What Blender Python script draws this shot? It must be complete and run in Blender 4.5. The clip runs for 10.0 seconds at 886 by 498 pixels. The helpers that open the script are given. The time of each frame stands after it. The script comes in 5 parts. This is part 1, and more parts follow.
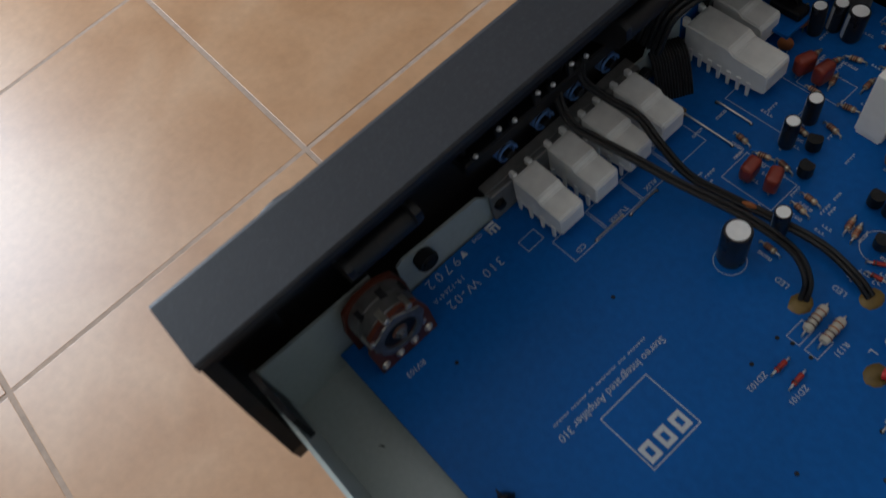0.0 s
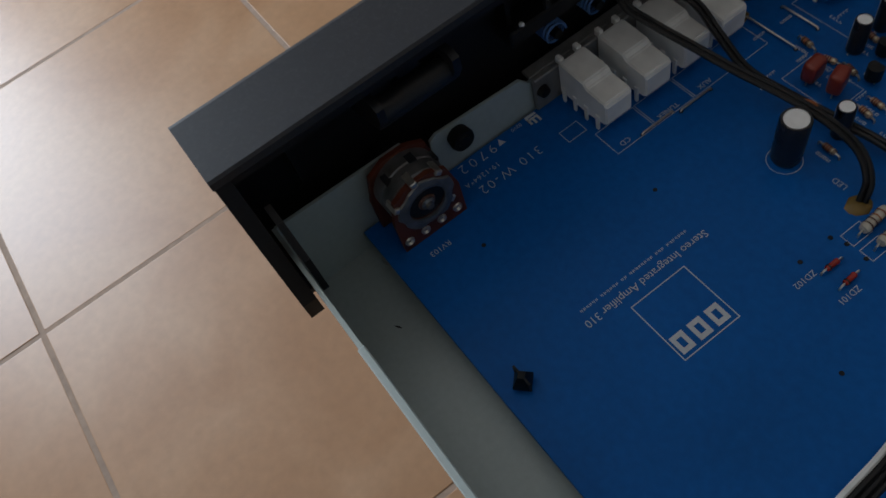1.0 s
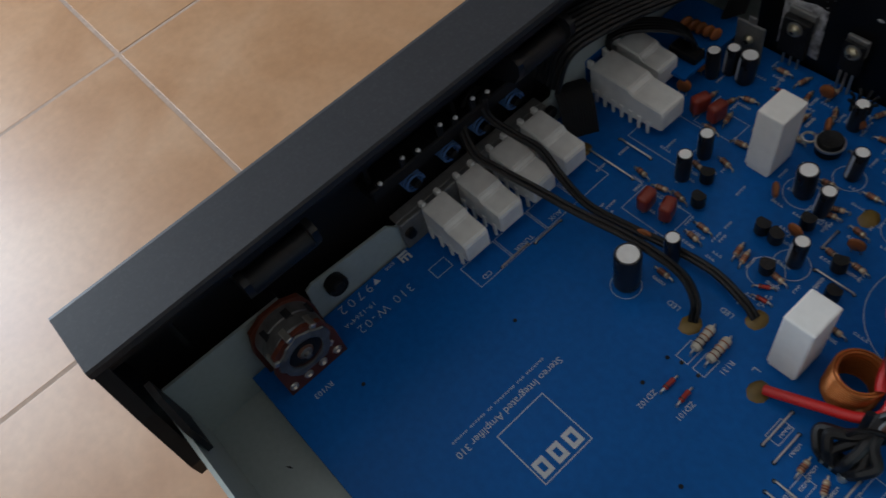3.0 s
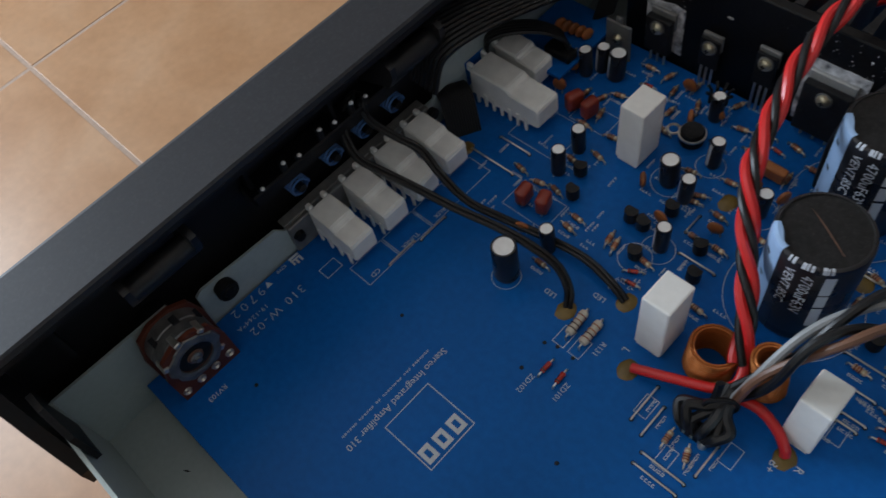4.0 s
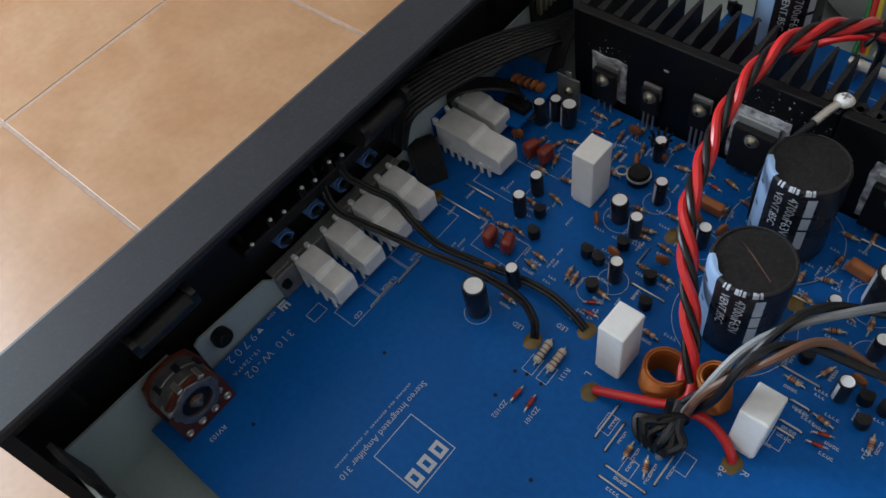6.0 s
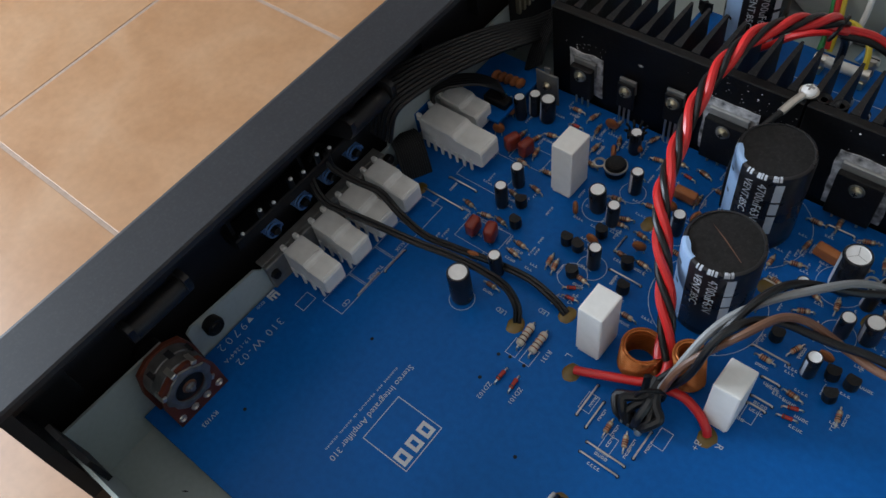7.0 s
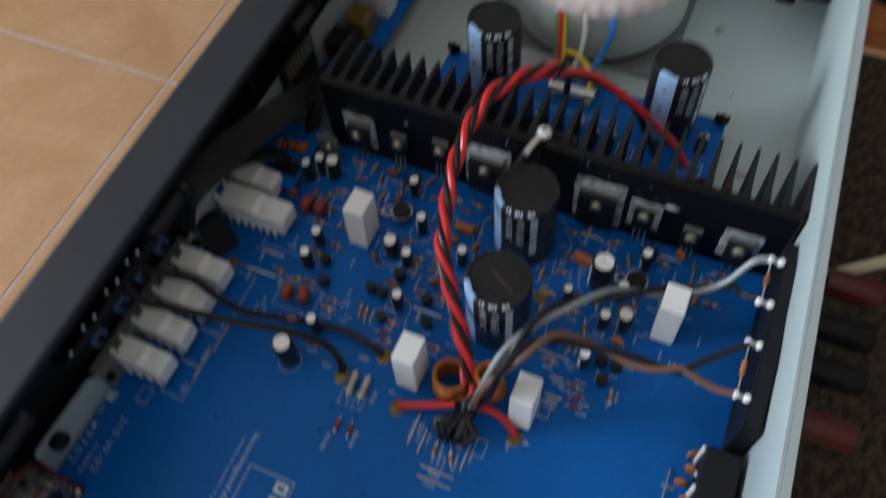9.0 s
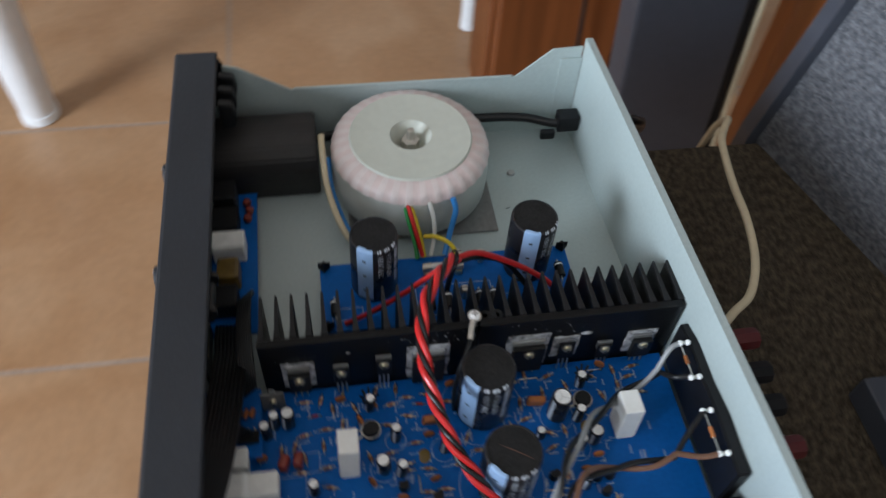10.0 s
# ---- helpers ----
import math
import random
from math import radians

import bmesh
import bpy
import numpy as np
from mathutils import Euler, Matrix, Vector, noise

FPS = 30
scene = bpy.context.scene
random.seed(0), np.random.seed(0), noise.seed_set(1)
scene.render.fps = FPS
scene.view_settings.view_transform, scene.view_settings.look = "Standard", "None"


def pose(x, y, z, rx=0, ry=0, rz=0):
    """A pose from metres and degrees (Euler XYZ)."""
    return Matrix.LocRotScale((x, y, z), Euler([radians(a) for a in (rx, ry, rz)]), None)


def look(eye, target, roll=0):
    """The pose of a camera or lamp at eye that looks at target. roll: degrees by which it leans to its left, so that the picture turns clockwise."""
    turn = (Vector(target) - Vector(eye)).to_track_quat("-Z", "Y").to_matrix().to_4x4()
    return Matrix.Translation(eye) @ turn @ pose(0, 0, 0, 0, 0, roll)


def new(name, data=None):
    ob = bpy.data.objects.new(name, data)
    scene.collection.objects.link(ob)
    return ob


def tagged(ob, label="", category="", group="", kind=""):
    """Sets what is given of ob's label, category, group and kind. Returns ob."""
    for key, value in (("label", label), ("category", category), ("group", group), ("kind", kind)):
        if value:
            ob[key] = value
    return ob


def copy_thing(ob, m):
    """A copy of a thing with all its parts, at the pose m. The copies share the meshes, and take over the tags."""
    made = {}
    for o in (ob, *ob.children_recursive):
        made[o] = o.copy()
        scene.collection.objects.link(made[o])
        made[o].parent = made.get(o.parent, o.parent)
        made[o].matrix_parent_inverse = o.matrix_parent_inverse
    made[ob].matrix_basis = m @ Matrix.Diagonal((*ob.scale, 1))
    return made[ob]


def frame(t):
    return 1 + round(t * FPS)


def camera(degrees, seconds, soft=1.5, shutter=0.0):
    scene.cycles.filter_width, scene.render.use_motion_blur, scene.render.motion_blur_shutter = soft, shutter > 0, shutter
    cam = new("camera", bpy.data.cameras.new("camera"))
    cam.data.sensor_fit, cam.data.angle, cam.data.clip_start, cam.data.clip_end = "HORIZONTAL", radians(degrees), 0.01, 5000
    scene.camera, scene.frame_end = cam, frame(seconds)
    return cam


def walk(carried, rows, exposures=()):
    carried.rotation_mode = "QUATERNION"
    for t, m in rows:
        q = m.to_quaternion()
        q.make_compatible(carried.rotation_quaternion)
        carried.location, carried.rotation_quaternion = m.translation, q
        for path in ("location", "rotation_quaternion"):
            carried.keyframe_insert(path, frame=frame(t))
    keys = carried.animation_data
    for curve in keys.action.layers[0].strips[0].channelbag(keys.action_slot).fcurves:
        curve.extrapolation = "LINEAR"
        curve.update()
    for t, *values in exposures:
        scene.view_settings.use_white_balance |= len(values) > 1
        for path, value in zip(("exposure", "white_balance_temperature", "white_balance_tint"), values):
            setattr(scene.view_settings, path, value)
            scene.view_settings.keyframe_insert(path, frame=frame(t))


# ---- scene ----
cam = camera(58.0, 10.0, shutter=0.4)
PATH = [
    (0, (0.133, 0.026, 0.227), (-0.807, 0.4, -1.498), -22.7),
    (0.5, (0.155, -0.002, 0.212), (-0.849, 0.449, -1.457), -15.8),
    (1, (0.155, 0.005, 0.197), (-0.873, 0.324, -1.488), -21.6),
    (1.5, (0.136, 0.031, 0.184), (-0.905, 0.297, -1.503), -26.8),
    (2, (0.138, 0.037, 0.203), (-0.893, 0.355, -1.481), -25.3),
    (2.2, (0.1405, 0.032, 0.2077), (-0.8958, 0.3886, -1.4644), -22.94),
    (3.3, (0.1695, 0.036, 0.2263), (-0.8312, 0.5744, -1.4206), -17.76),
    (3.5, (0.173, 0.038, 0.224), (-0.813, 0.592, -1.426), -17.1),
    (4, (0.18, 0.044, 0.228), (-0.743, 0.652, -1.44), -15.4),
    (4.5, (0.187, 0.045, 0.244), (-0.722, 0.714, -1.407), -14.8),
    (5, (0.189, 0.037, 0.247), (-0.727, 0.727, -1.392), -13.7),
    (5.5, (0.188, 0.041, 0.249), (-0.734, 0.722, -1.39), -14.9),
    (7, (0.197, 0.029, 0.256), (-0.691, 0.775, -1.374), -13.2),
    (7.5, (0.199, 0.028, 0.253), (-0.671, 0.759, -1.392), -13),
    (8, (0.208, 0.032, 0.251), (-0.632, 0.783, -1.402), -11.3),
    (8.5, (0.207, 0.025, 0.257), (-0.541, 0.776, -1.438), -9.2),
    (8.6, (0.2084, 0.031, 0.263), (-0.481, 0.7782, -1.4584), -7.88),
    (8.9, (0.2146, 0.041, 0.29), (-0.356, 0.8968, -1.4256), -9.02),
    (9, (0.204, 0.045, 0.307), (-0.286, 0.944, -1.411), -6.6),
    (9.2, (0.193, 0.0474, 0.3438), (-0.2304, 1.0628, -1.3276), -1.9),
    (9.4, (0.182, 0.0358, 0.3576), (-0.0938, 1.1486, -1.2812), 2.5),
    (9.5, (0.173, 0.029, 0.36), (-0.002, 1.182, -1.265), 5),
    (9.6, (0.1674, 0.0238, 0.368), (0.0664, 1.2126, -1.2388), 5.44),
    (9.8, (0.133, 0.025, 0.37), (0.175, 1.239, -1.219), 3.9),
    (10, (0.083, 0.044, 0.368), (0.348, 1.248, -1.208), 4.9),
]
EXPOSURES = [(0, -0.62), (0.5, -0.70), (1, -1.1), (1.5, -1.12), (2, -0.93), (3.5, -0.67), (5, -0.17),
             (8, -0.15), (9, -0.25), (9.5, -0.2), (10, -0.2)]
walk(cam, [(t, look(eye, target, roll)) for t, eye, target, roll in PATH], exposures=EXPOSURES)

# ---- world, window light ----
world = bpy.data.worlds.new("world")
scene.world = world
world.use_nodes = True
wn = world.node_tree
sky = wn.nodes.new("ShaderNodeTexSky")
sky.sky_type, sky.sun_disc = "NISHITA", False
sky.sun_elevation, sky.sun_rotation = radians(40), radians(100)
wn.nodes["Background"].inputs[1].default_value = 0.12
wn.links.new(sky.outputs[0], wn.nodes["Background"].inputs[0])
WINDOW_POWER, SUN_POWER = 160.0, 2.0
sun = new("sun", bpy.data.lights.new("sun", "SUN"))
sun.data.energy, sun.data.angle, sun.data.color = SUN_POWER, radians(0.6), (1.0, 0.95, 0.88)
sun.matrix_world = look((3, 1, 4), (0, 0, 0))
area = new("window_daylight", bpy.data.lights.new("window_daylight", "AREA"))
area.data.shape, area.data.size, area.data.size_y = "RECTANGLE", 1.05, 1.3
area.data.energy, area.data.color = WINDOW_POWER, (0.745, 0.86, 1.0)
area.matrix_world = look((-2.42, -0.85, 0.72), (0.0, -0.25, 0.2))


# ---- materials ----
def mat(name, col, rough=0.5, metal=0.0, var=0.12, scale=120.0, big=0.0, bump=0.0, spec=0.5, rand=0.0, dust=0.0):
    """Plain surface with fine grain, wide stains, relief and dust."""
    m = bpy.data.materials.new(name)
    m.use_nodes = True
    t = m.node_tree
    b = t.nodes["Principled BSDF"]
    b.inputs["Roughness"].default_value, b.inputs["Metallic"].default_value = rough, metal
    b.inputs["Specular IOR Level"].default_value = spec
    tc = t.nodes.new("ShaderNodeTexCoord")
    n1 = t.nodes.new("ShaderNodeTexNoise")
    n1.inputs["Scale"].default_value, n1.inputs["Detail"].default_value = scale, 5
    n2 = t.nodes.new("ShaderNodeTexNoise")
    n2.inputs["Scale"].default_value, n2.inputs["Detail"].default_value = big or scale / 8, 3
    for n in (n1, n2):
        t.links.new(tc.outputs["Object"], n.inputs["Vector"])
    add = t.nodes.new("ShaderNodeMath")
    add.operation = "ADD"
    t.links.new(n1.outputs[0], add.inputs[0])
    t.links.new(n2.outputs[0], add.inputs[1])
    mr = t.nodes.new("ShaderNodeMapRange")
    mr.inputs[1].default_value, mr.inputs[2].default_value = 0.7, 1.3
    t.links.new(add.outputs[0], mr.inputs[0])
    mix = t.nodes.new("ShaderNodeMix")
    mix.data_type = "RGBA"
    mix.inputs[6].default_value = (*[max(0, c * (1 - var)) for c in col], 1)
    mix.inputs[7].default_value = (*[min(1, c * (1 + var)) for c in col], 1)
    t.links.new(mr.outputs[0], mix.inputs[0])
    out = mix.outputs[2]
    if rand:
        oi = t.nodes.new("ShaderNodeObjectInfo")
        hs = t.nodes.new("ShaderNodeHueSaturation")
        r2 = t.nodes.new("ShaderNodeMapRange")
        r2.inputs[3].default_value, r2.inputs[4].default_value = 1 - rand, 1 + rand
        t.links.new(oi.outputs["Random"], r2.inputs[0])
        t.links.new(r2.outputs[0], hs.inputs["Value"])
        t.links.new(out, hs.inputs["Color"])
        out = hs.outputs[0]
    if dust:
        n3 = t.nodes.new("ShaderNodeTexNoise")
        n3.inputs["Scale"].default_value, n3.inputs["Detail"].default_value, n3.inputs["Roughness"].default_value = 900, 4, 0.7
        t.links.new(tc.outputs["Object"], n3.inputs["Vector"])
        r3 = t.nodes.new("ShaderNodeMapRange")
        r3.inputs[1].default_value, r3.inputs[2].default_value, r3.inputs[4].default_value = 0.52, 0.75, dust
        t.links.new(n3.outputs[0], r3.inputs[0])
        dm = t.nodes.new("ShaderNodeMix")
        dm.data_type = "RGBA"
        dm.inputs[7].default_value = (0.42, 0.4, 0.37, 1)
        t.links.new(r3.outputs[0], dm.inputs[0])
        t.links.new(out, dm.inputs[6])
        out = dm.outputs[2]
    t.links.new(out, b.inputs["Base Color"])
    rr = t.nodes.new("ShaderNodeMapRange")
    rr.inputs[3].default_value, rr.inputs[4].default_value = max(0.02, rough * 0.85), min(1, rough * 1.15)
    t.links.new(n2.outputs[0], rr.inputs[0])
    t.links.new(rr.outputs[0], b.inputs["Roughness"])
    if bump:
        bp = t.nodes.new("ShaderNodeBump")
        bp.inputs["Strength"].default_value, bp.inputs["Distance"].default_value = bump, 0.001
        t.links.new(n1.outputs[0], bp.inputs["Height"])
        t.links.new(bp.outputs[0], b.inputs["Normal"])
    return m


M = dict(
    panel=mat("charcoal_paint", (0.024, 0.026, 0.031), 0.50, 0.0, 0.12, 900, 15, 0.03, 0.32, dust=0.025),
    black=mat("black_plastic", (0.007, 0.007, 0.008), 0.5, 0, 0.2, 300, 20, 0.05, 0.25),
    steel=mat("pale_green_steel", (0.41, 0.475, 0.465), 0.40, 0.15, 0.06, 500, 14, 0.04, 0.5, dust=0.05),
    zinc=mat("zinc_steel", (0.42, 0.42, 0.41), 0.45, 0.6, 0.15, 300, 40, 0.05),
    board=mat("blue_solder_mask", (0.004, 0.110, 0.40), 0.34, 0, 0.12, 400, 22, 0.02, 0.12, dust=0.010),
    silk=mat("white_ink", (0.55, 0.6, 0.65), 0.6, 0, 0.1, 800),
    white=mat("white_ceramic", (0.88, 0.88, 0.85), 0.55, 0, 0.04, 400, 60, 0.06, rand=0.03),
    nylon=mat("ivory_plastic", (0.82, 0.82, 0.79), 0.42, 0, 0.09, 200, 90, 0.05, dust=0.015),
    sleeve=mat("black_sleeve", (0.013, 0.013, 0.016), 0.28, 0, 0.2, 300, 60, 0.03),
    capdisc=mat("grey_rubber_disc", (0.014, 0.0135, 0.0135), 0.6, 0, 0.4, 500, 90, 0.06, 0.18, dust=0.035),
    alu=mat("bright_aluminium", (0.93, 0.93, 0.92), 0.40, 0.05, 0.06, 500, rand=0.08),
    stripe=mat("pale_blue_print", (0.30, 0.45, 0.68), 0.35, 0, 0.06, 300),
    print=mat("pale_print", (0.55, 0.59, 0.65), 0.4, 0, 0.06, 300),
    body=mat("beige_resistor", (0.40, 0.285, 0.195), 0.5, 0, 0.3, 500, rand=0.4),
    pale=mat("pale_resistor", (0.55, 0.51, 0.43), 0.5, 0, 0.1, 500),
    band_a=mat("brown_band", (0.14, 0.03, 0.015), 0.5, 0, 0.1, 500, rand=0.6),
    band_b=mat("orange_band", (0.30, 0.08, 0.025), 0.5, 0, 0.1, 500, rand=0.5),
    glass=mat("red_glass", (0.35, 0.03, 0.02), 0.2, 0, 0.2, 500),
    tin=mat("tinned_wire", (0.62, 0.60, 0.55), 0.3, 0.85, 0.1, 600),
    film=mat("red_brown_film", (0.24, 0.035, 0.02), 0.32, 0, 0.12, 250, rand=0.1),
    disc=mat("orange_ceramic", (0.34, 0.11, 0.03), 0.45, 0, 0.2, 300, rand=0.3),
    copper=mat("enamelled_copper", (0.52, 0.17, 0.045), 0.3, 0.6, 0.15, 400),
    red=mat("red_insulation", (0.58, 0.02, 0.02), 0.32, 0, 0.06, 200),
    cable=mat("black_insulation", (0.009, 0.009, 0.010), 0.36, 0, 0.15, 300, spec=0.35, dust=0.02),
    grey=mat("grey_insulation", (0.25, 0.26, 0.265), 0.4, 0, 0.06, 300),
    brown=mat("brown_insulation", (0.15, 0.072, 0.043), 0.4, 0, 0.08, 300),
    blue=mat("blue_insulation", (0.04, 0.24, 0.62), 0.4, 0, 0.06, 300),
    yellow=mat("yellow_insulation", (0.66, 0.50, 0.03), 0.4, 0, 0.06, 300),
    green=mat("green_insulation", (0.03, 0.28, 0.07), 0.4, 0, 0.06, 300),
    wired=mat("white_insulation", (0.72, 0.72, 0.68), 0.4, 0, 0.06, 300),
    cream=mat("cream_insulation", (0.62, 0.53, 0.36), 0.45, 0, 0.08, 200),
    anod=mat("black_anodised", (0.004, 0.004, 0.0045), 0.32, 0.0, 0.2, 500, 60, 0.08, 0.22, dust=0.018),
    fin=mat("dusty_anodised", (0.010, 0.010, 0.011), 0.5, 0.0, 0.25, 500, 60, 0.08, 0.25, dust=0.10),
    epoxy=mat("black_epoxy", (0.008, 0.008, 0.009), 0.45, 0, 0.15, 400, spec=0.3, dust=0.05),
    mica=mat("greasy_mica", (0.46, 0.46, 0.47), 0.28, 0.1, 0.75, 350, 160, 0.6),
    drab=mat("dull_grey_can", (0.20, 0.20, 0.195), 0.5, 0.4, 0.2, 300, 60, 0.05),
    brass=mat("yellow_passivated_screw", (0.62, 0.56, 0.40), 0.3, 0.9, 0.1, 400),
    glue=mat("amber_glue", (0.16, 0.10, 0.02), 0.35, 0, 0.25, 300),
    phenolic=mat("brown_phenolic", (0.105, 0.024, 0.011), 0.5, 0, 0.15, 250, bump=0.05),
    spring=mat("blue_spring", (0.07, 0.18, 0.42), 0.35, 0.3, 0.1, 400),
    tape=mat("pink_tape", (0.66, 0.535, 0.51), 0.4, 0, 0.07, 200, 30),
    tape_edge=mat("paler_pink_tape", (0.68, 0.585, 0.56), 0.4, 0, 0.07, 200, 30),
    wrap=mat("pale_tape", (0.50, 0.52, 0.48), 0.4, 0, 0.07, 150, 40),
    gasket=mat("grey_green_plate", (0.55, 0.56, 0.49), 0.5, 0, 0.05, 200, 20),
    maroon=mat("maroon_plastic", (0.09, 0.008, 0.008), 0.35, 0, 0.1, 200),
    slate=mat("slate_paint", (0.045, 0.05, 0.065), 0.5, 0, 0.1, 100, 6, 0.03),
    wall=mat("wall_paint", (0.74, 0.72, 0.68), 0.8, 0, 0.03, 60, 2, 0.05),
    plastic=mat("translucent_white_plastic", (0.75, 0.76, 0.77), 0.3, 0, 0.04, 60),
    can_metal=mat("dull_crimped_metal", (0.19, 0.19, 0.19), 0.40, 0.65, 0.3, 300, 90, 0.15),
    moulding=mat("black_moulding", (0.010, 0.010, 0.011), 0.40, 0, 0.2, 300, 20, 0.05, 0.4, dust=0.03),
    rubber=mat("black_rubber_sleeve", (0.016, 0.0145, 0.0145), 0.45, 0, 0.2, 200, 30, 0.05, 0.4, dust=0.03),
    hole=mat("dark_hole", (0.006, 0.007, 0.01), 0.8, 0, 0.1, 300),
)


def wood_mat(name, col):
    m = mat(name, col, 0.32, 0, 0.3, 30, 4, 0.03)
    t = m.node_tree
    mp = t.nodes.new("ShaderNodeMapping")
    mp.inputs["Scale"].default_value = (14, 14, 0.8)
    tc = [n for n in t.nodes if n.type == "TEX_COORD"][0]
    t.links.new(tc.outputs["Object"], mp.inputs["Vector"])
    for n in t.nodes:
        if n.type == "TEX_NOISE":
            t.links.new(mp.outputs[0], n.inputs["Vector"])
            n.inputs["Scale"].default_value *= 0.15
    return m


def weave_mat(name, dark, light, scale):
    """Coarse upholstery: crossing threads with flecks."""
    m = bpy.data.materials.new(name)
    m.use_nodes = True
    t = m.node_tree
    b = t.nodes["Principled BSDF"]
    b.inputs["Roughness"].default_value = 0.95
    b.inputs["Specular IOR Level"].default_value = 0.15
    tc = t.nodes.new("ShaderNodeTexCoord")
    vo = t.nodes.new("ShaderNodeTexVoronoi")
    vo.inputs["Scale"].default_value = scale
    no = t.nodes.new("ShaderNodeTexNoise")
    no.inputs["Scale"].default_value, no.inputs["Detail"].default_value = scale * 0.55, 6
    mp = t.nodes.new("ShaderNodeMapping")
    mp.inputs["Scale"].default_value = (1.0, 0.55, 1.0)
    t.links.new(tc.outputs["Object"], mp.inputs["Vector"])
    for n in (vo, no):
        t.links.new(mp.outputs[0], n.inputs["Vector"])
    mx = t.nodes.new("ShaderNodeMix")
    mx.data_type = "RGBA"
    mx.inputs[6].default_value, mx.inputs[7].default_value = (*dark, 1), (*light, 1)
    mr = t.nodes.new("ShaderNodeMapRange")
    mr.inputs[1].default_value, mr.inputs[2].default_value = 0.36, 0.66
    t.links.new(no.outputs[0], mr.inputs[0])
    t.links.new(mr.outputs[0], mx.inputs[0])
    t.links.new(mx.outputs[2], b.inputs["Base Color"])
    bp = t.nodes.new("ShaderNodeBump")
    bp.inputs["Strength"].default_value, bp.inputs["Distance"].default_value = 0.8, 0.002
    t.links.new(vo.outputs[0], bp.inputs["Height"])
    t.links.new(bp.outputs[0], b.inputs["Normal"])
    return m


def tile_mat():
    """Glazed floor tile, clouded beige and tan, with a soft shine."""
    m = bpy.data.materials.new("beige_glazed_tile")
    m.use_nodes = True
    t = m.node_tree
    b = t.nodes["Principled BSDF"]
    b.inputs["Specular IOR Level"].default_value = 0.50
    tc = t.nodes.new("ShaderNodeTexCoord")
    oi = t.nodes.new("ShaderNodeObjectInfo")
    sc = t.nodes.new("ShaderNodeVectorMath")
    sc.operation = "MULTIPLY_ADD"
    sc.inputs[1].default_value = (1, 1, 1)
    t.links.new(tc.outputs["Object"], sc.inputs[0])
    off = t.nodes.new("ShaderNodeCombineXYZ")
    ml = t.nodes.new("ShaderNodeMath")
    ml.operation = "MULTIPLY"
    ml.inputs[1].default_value = 37
    t.links.new(oi.outputs["Random"], ml.inputs[0])
    t.links.new(ml.outputs[0], off.inputs[2])
    t.links.new(off.outputs[0], sc.inputs[2])
    n1 = t.nodes.new("ShaderNodeTexNoise")
    n1.inputs["Scale"].default_value, n1.inputs["Detail"].default_value, n1.inputs["Distortion"].default_value = 7, 6, 0.6
    n2 = t.nodes.new("ShaderNodeTexNoise")
    n2.inputs["Scale"].default_value, n2.inputs["Detail"].default_value = 90, 4
    for n in (n1, n2):
        t.links.new(sc.outputs[0], n.inputs["Vector"])
    cr = t.nodes.new("ShaderNodeValToRGB")
    cr.color_ramp.elements[0].position, cr.color_ramp.elements[0].color = 0.3, (0.385, 0.200, 0.094, 1)
    cr.color_ramp.elements[1].position, cr.color_ramp.elements[1].color = 0.68, (0.48, 0.285, 0.158, 1)
    e = cr.color_ramp.elements.new(0.5)
    e.color = (0.437, 0.242, 0.123, 1)
    t.links.new(n1.outputs[0], cr.inputs[0])
    mx = t.nodes.new("ShaderNodeMix")
    mx.data_type, mx.blend_type = "RGBA", "MULTIPLY"
    mx.inputs[0].default_value = 0.25
    t.links.new(cr.outputs[0], mx.inputs[6])
    t.links.new(n2.outputs[0], mx.inputs[7])
    t.links.new(mx.outputs[2], b.inputs["Base Color"])
    rr = t.nodes.new("ShaderNodeMapRange")
    rr.inputs[3].default_value, rr.inputs[4].default_value = 0.34, 0.42
    t.links.new(n1.outputs[0], rr.inputs[0])
    t.links.new(rr.outputs[0], b.inputs["Roughness"])
    bp = t.nodes.new("ShaderNodeBump")
    bp.inputs["Strength"].default_value, bp.inputs["Distance"].default_value = 0.06, 0.002
    t.links.new(n1.outputs[0], bp.inputs["Height"])
    t.links.new(bp.outputs[0], b.inputs["Normal"])
    return m


M["wood"] = wood_mat("varnished_wood", (0.15, 0.045, 0.013))
M["orange_wood"] = wood_mat("orange_varnished_wood", (0.34, 0.12, 0.035))
M["seat"] = weave_mat("brown_upholstery", (0.036, 0.028, 0.019), (0.094, 0.074, 0.051), 520)
M["backrest"] = weave_mat("grey_upholstery", (0.075, 0.077, 0.085), (0.155, 0.157, 0.17), 620)
M["tile"] = tile_mat()
M["grout"] = mat("grey_brown_grout", (0.33, 0.238, 0.178), 0.9, 0, 0.15, 120)


# ---- mesh helpers ----
def box(bm, x0, x1, y0, y1, z0, z1, bev=0.0, seg=1):
    v = bmesh.ops.create_cube(bm, size=1.0, matrix=Matrix.Translation(((x0 + x1) / 2, (y0 + y1) / 2, (z0 + z1) / 2)) @ Matrix.Diagonal((x1 - x0, y1 - y0, z1 - z0, 1)))["verts"]
    if bev:
        edges = list({e for q in v for e in q.link_edges})
        bmesh.ops.bevel(bm, geom=edges, offset=bev, segments=seg, affect="EDGES", profile=0.6)


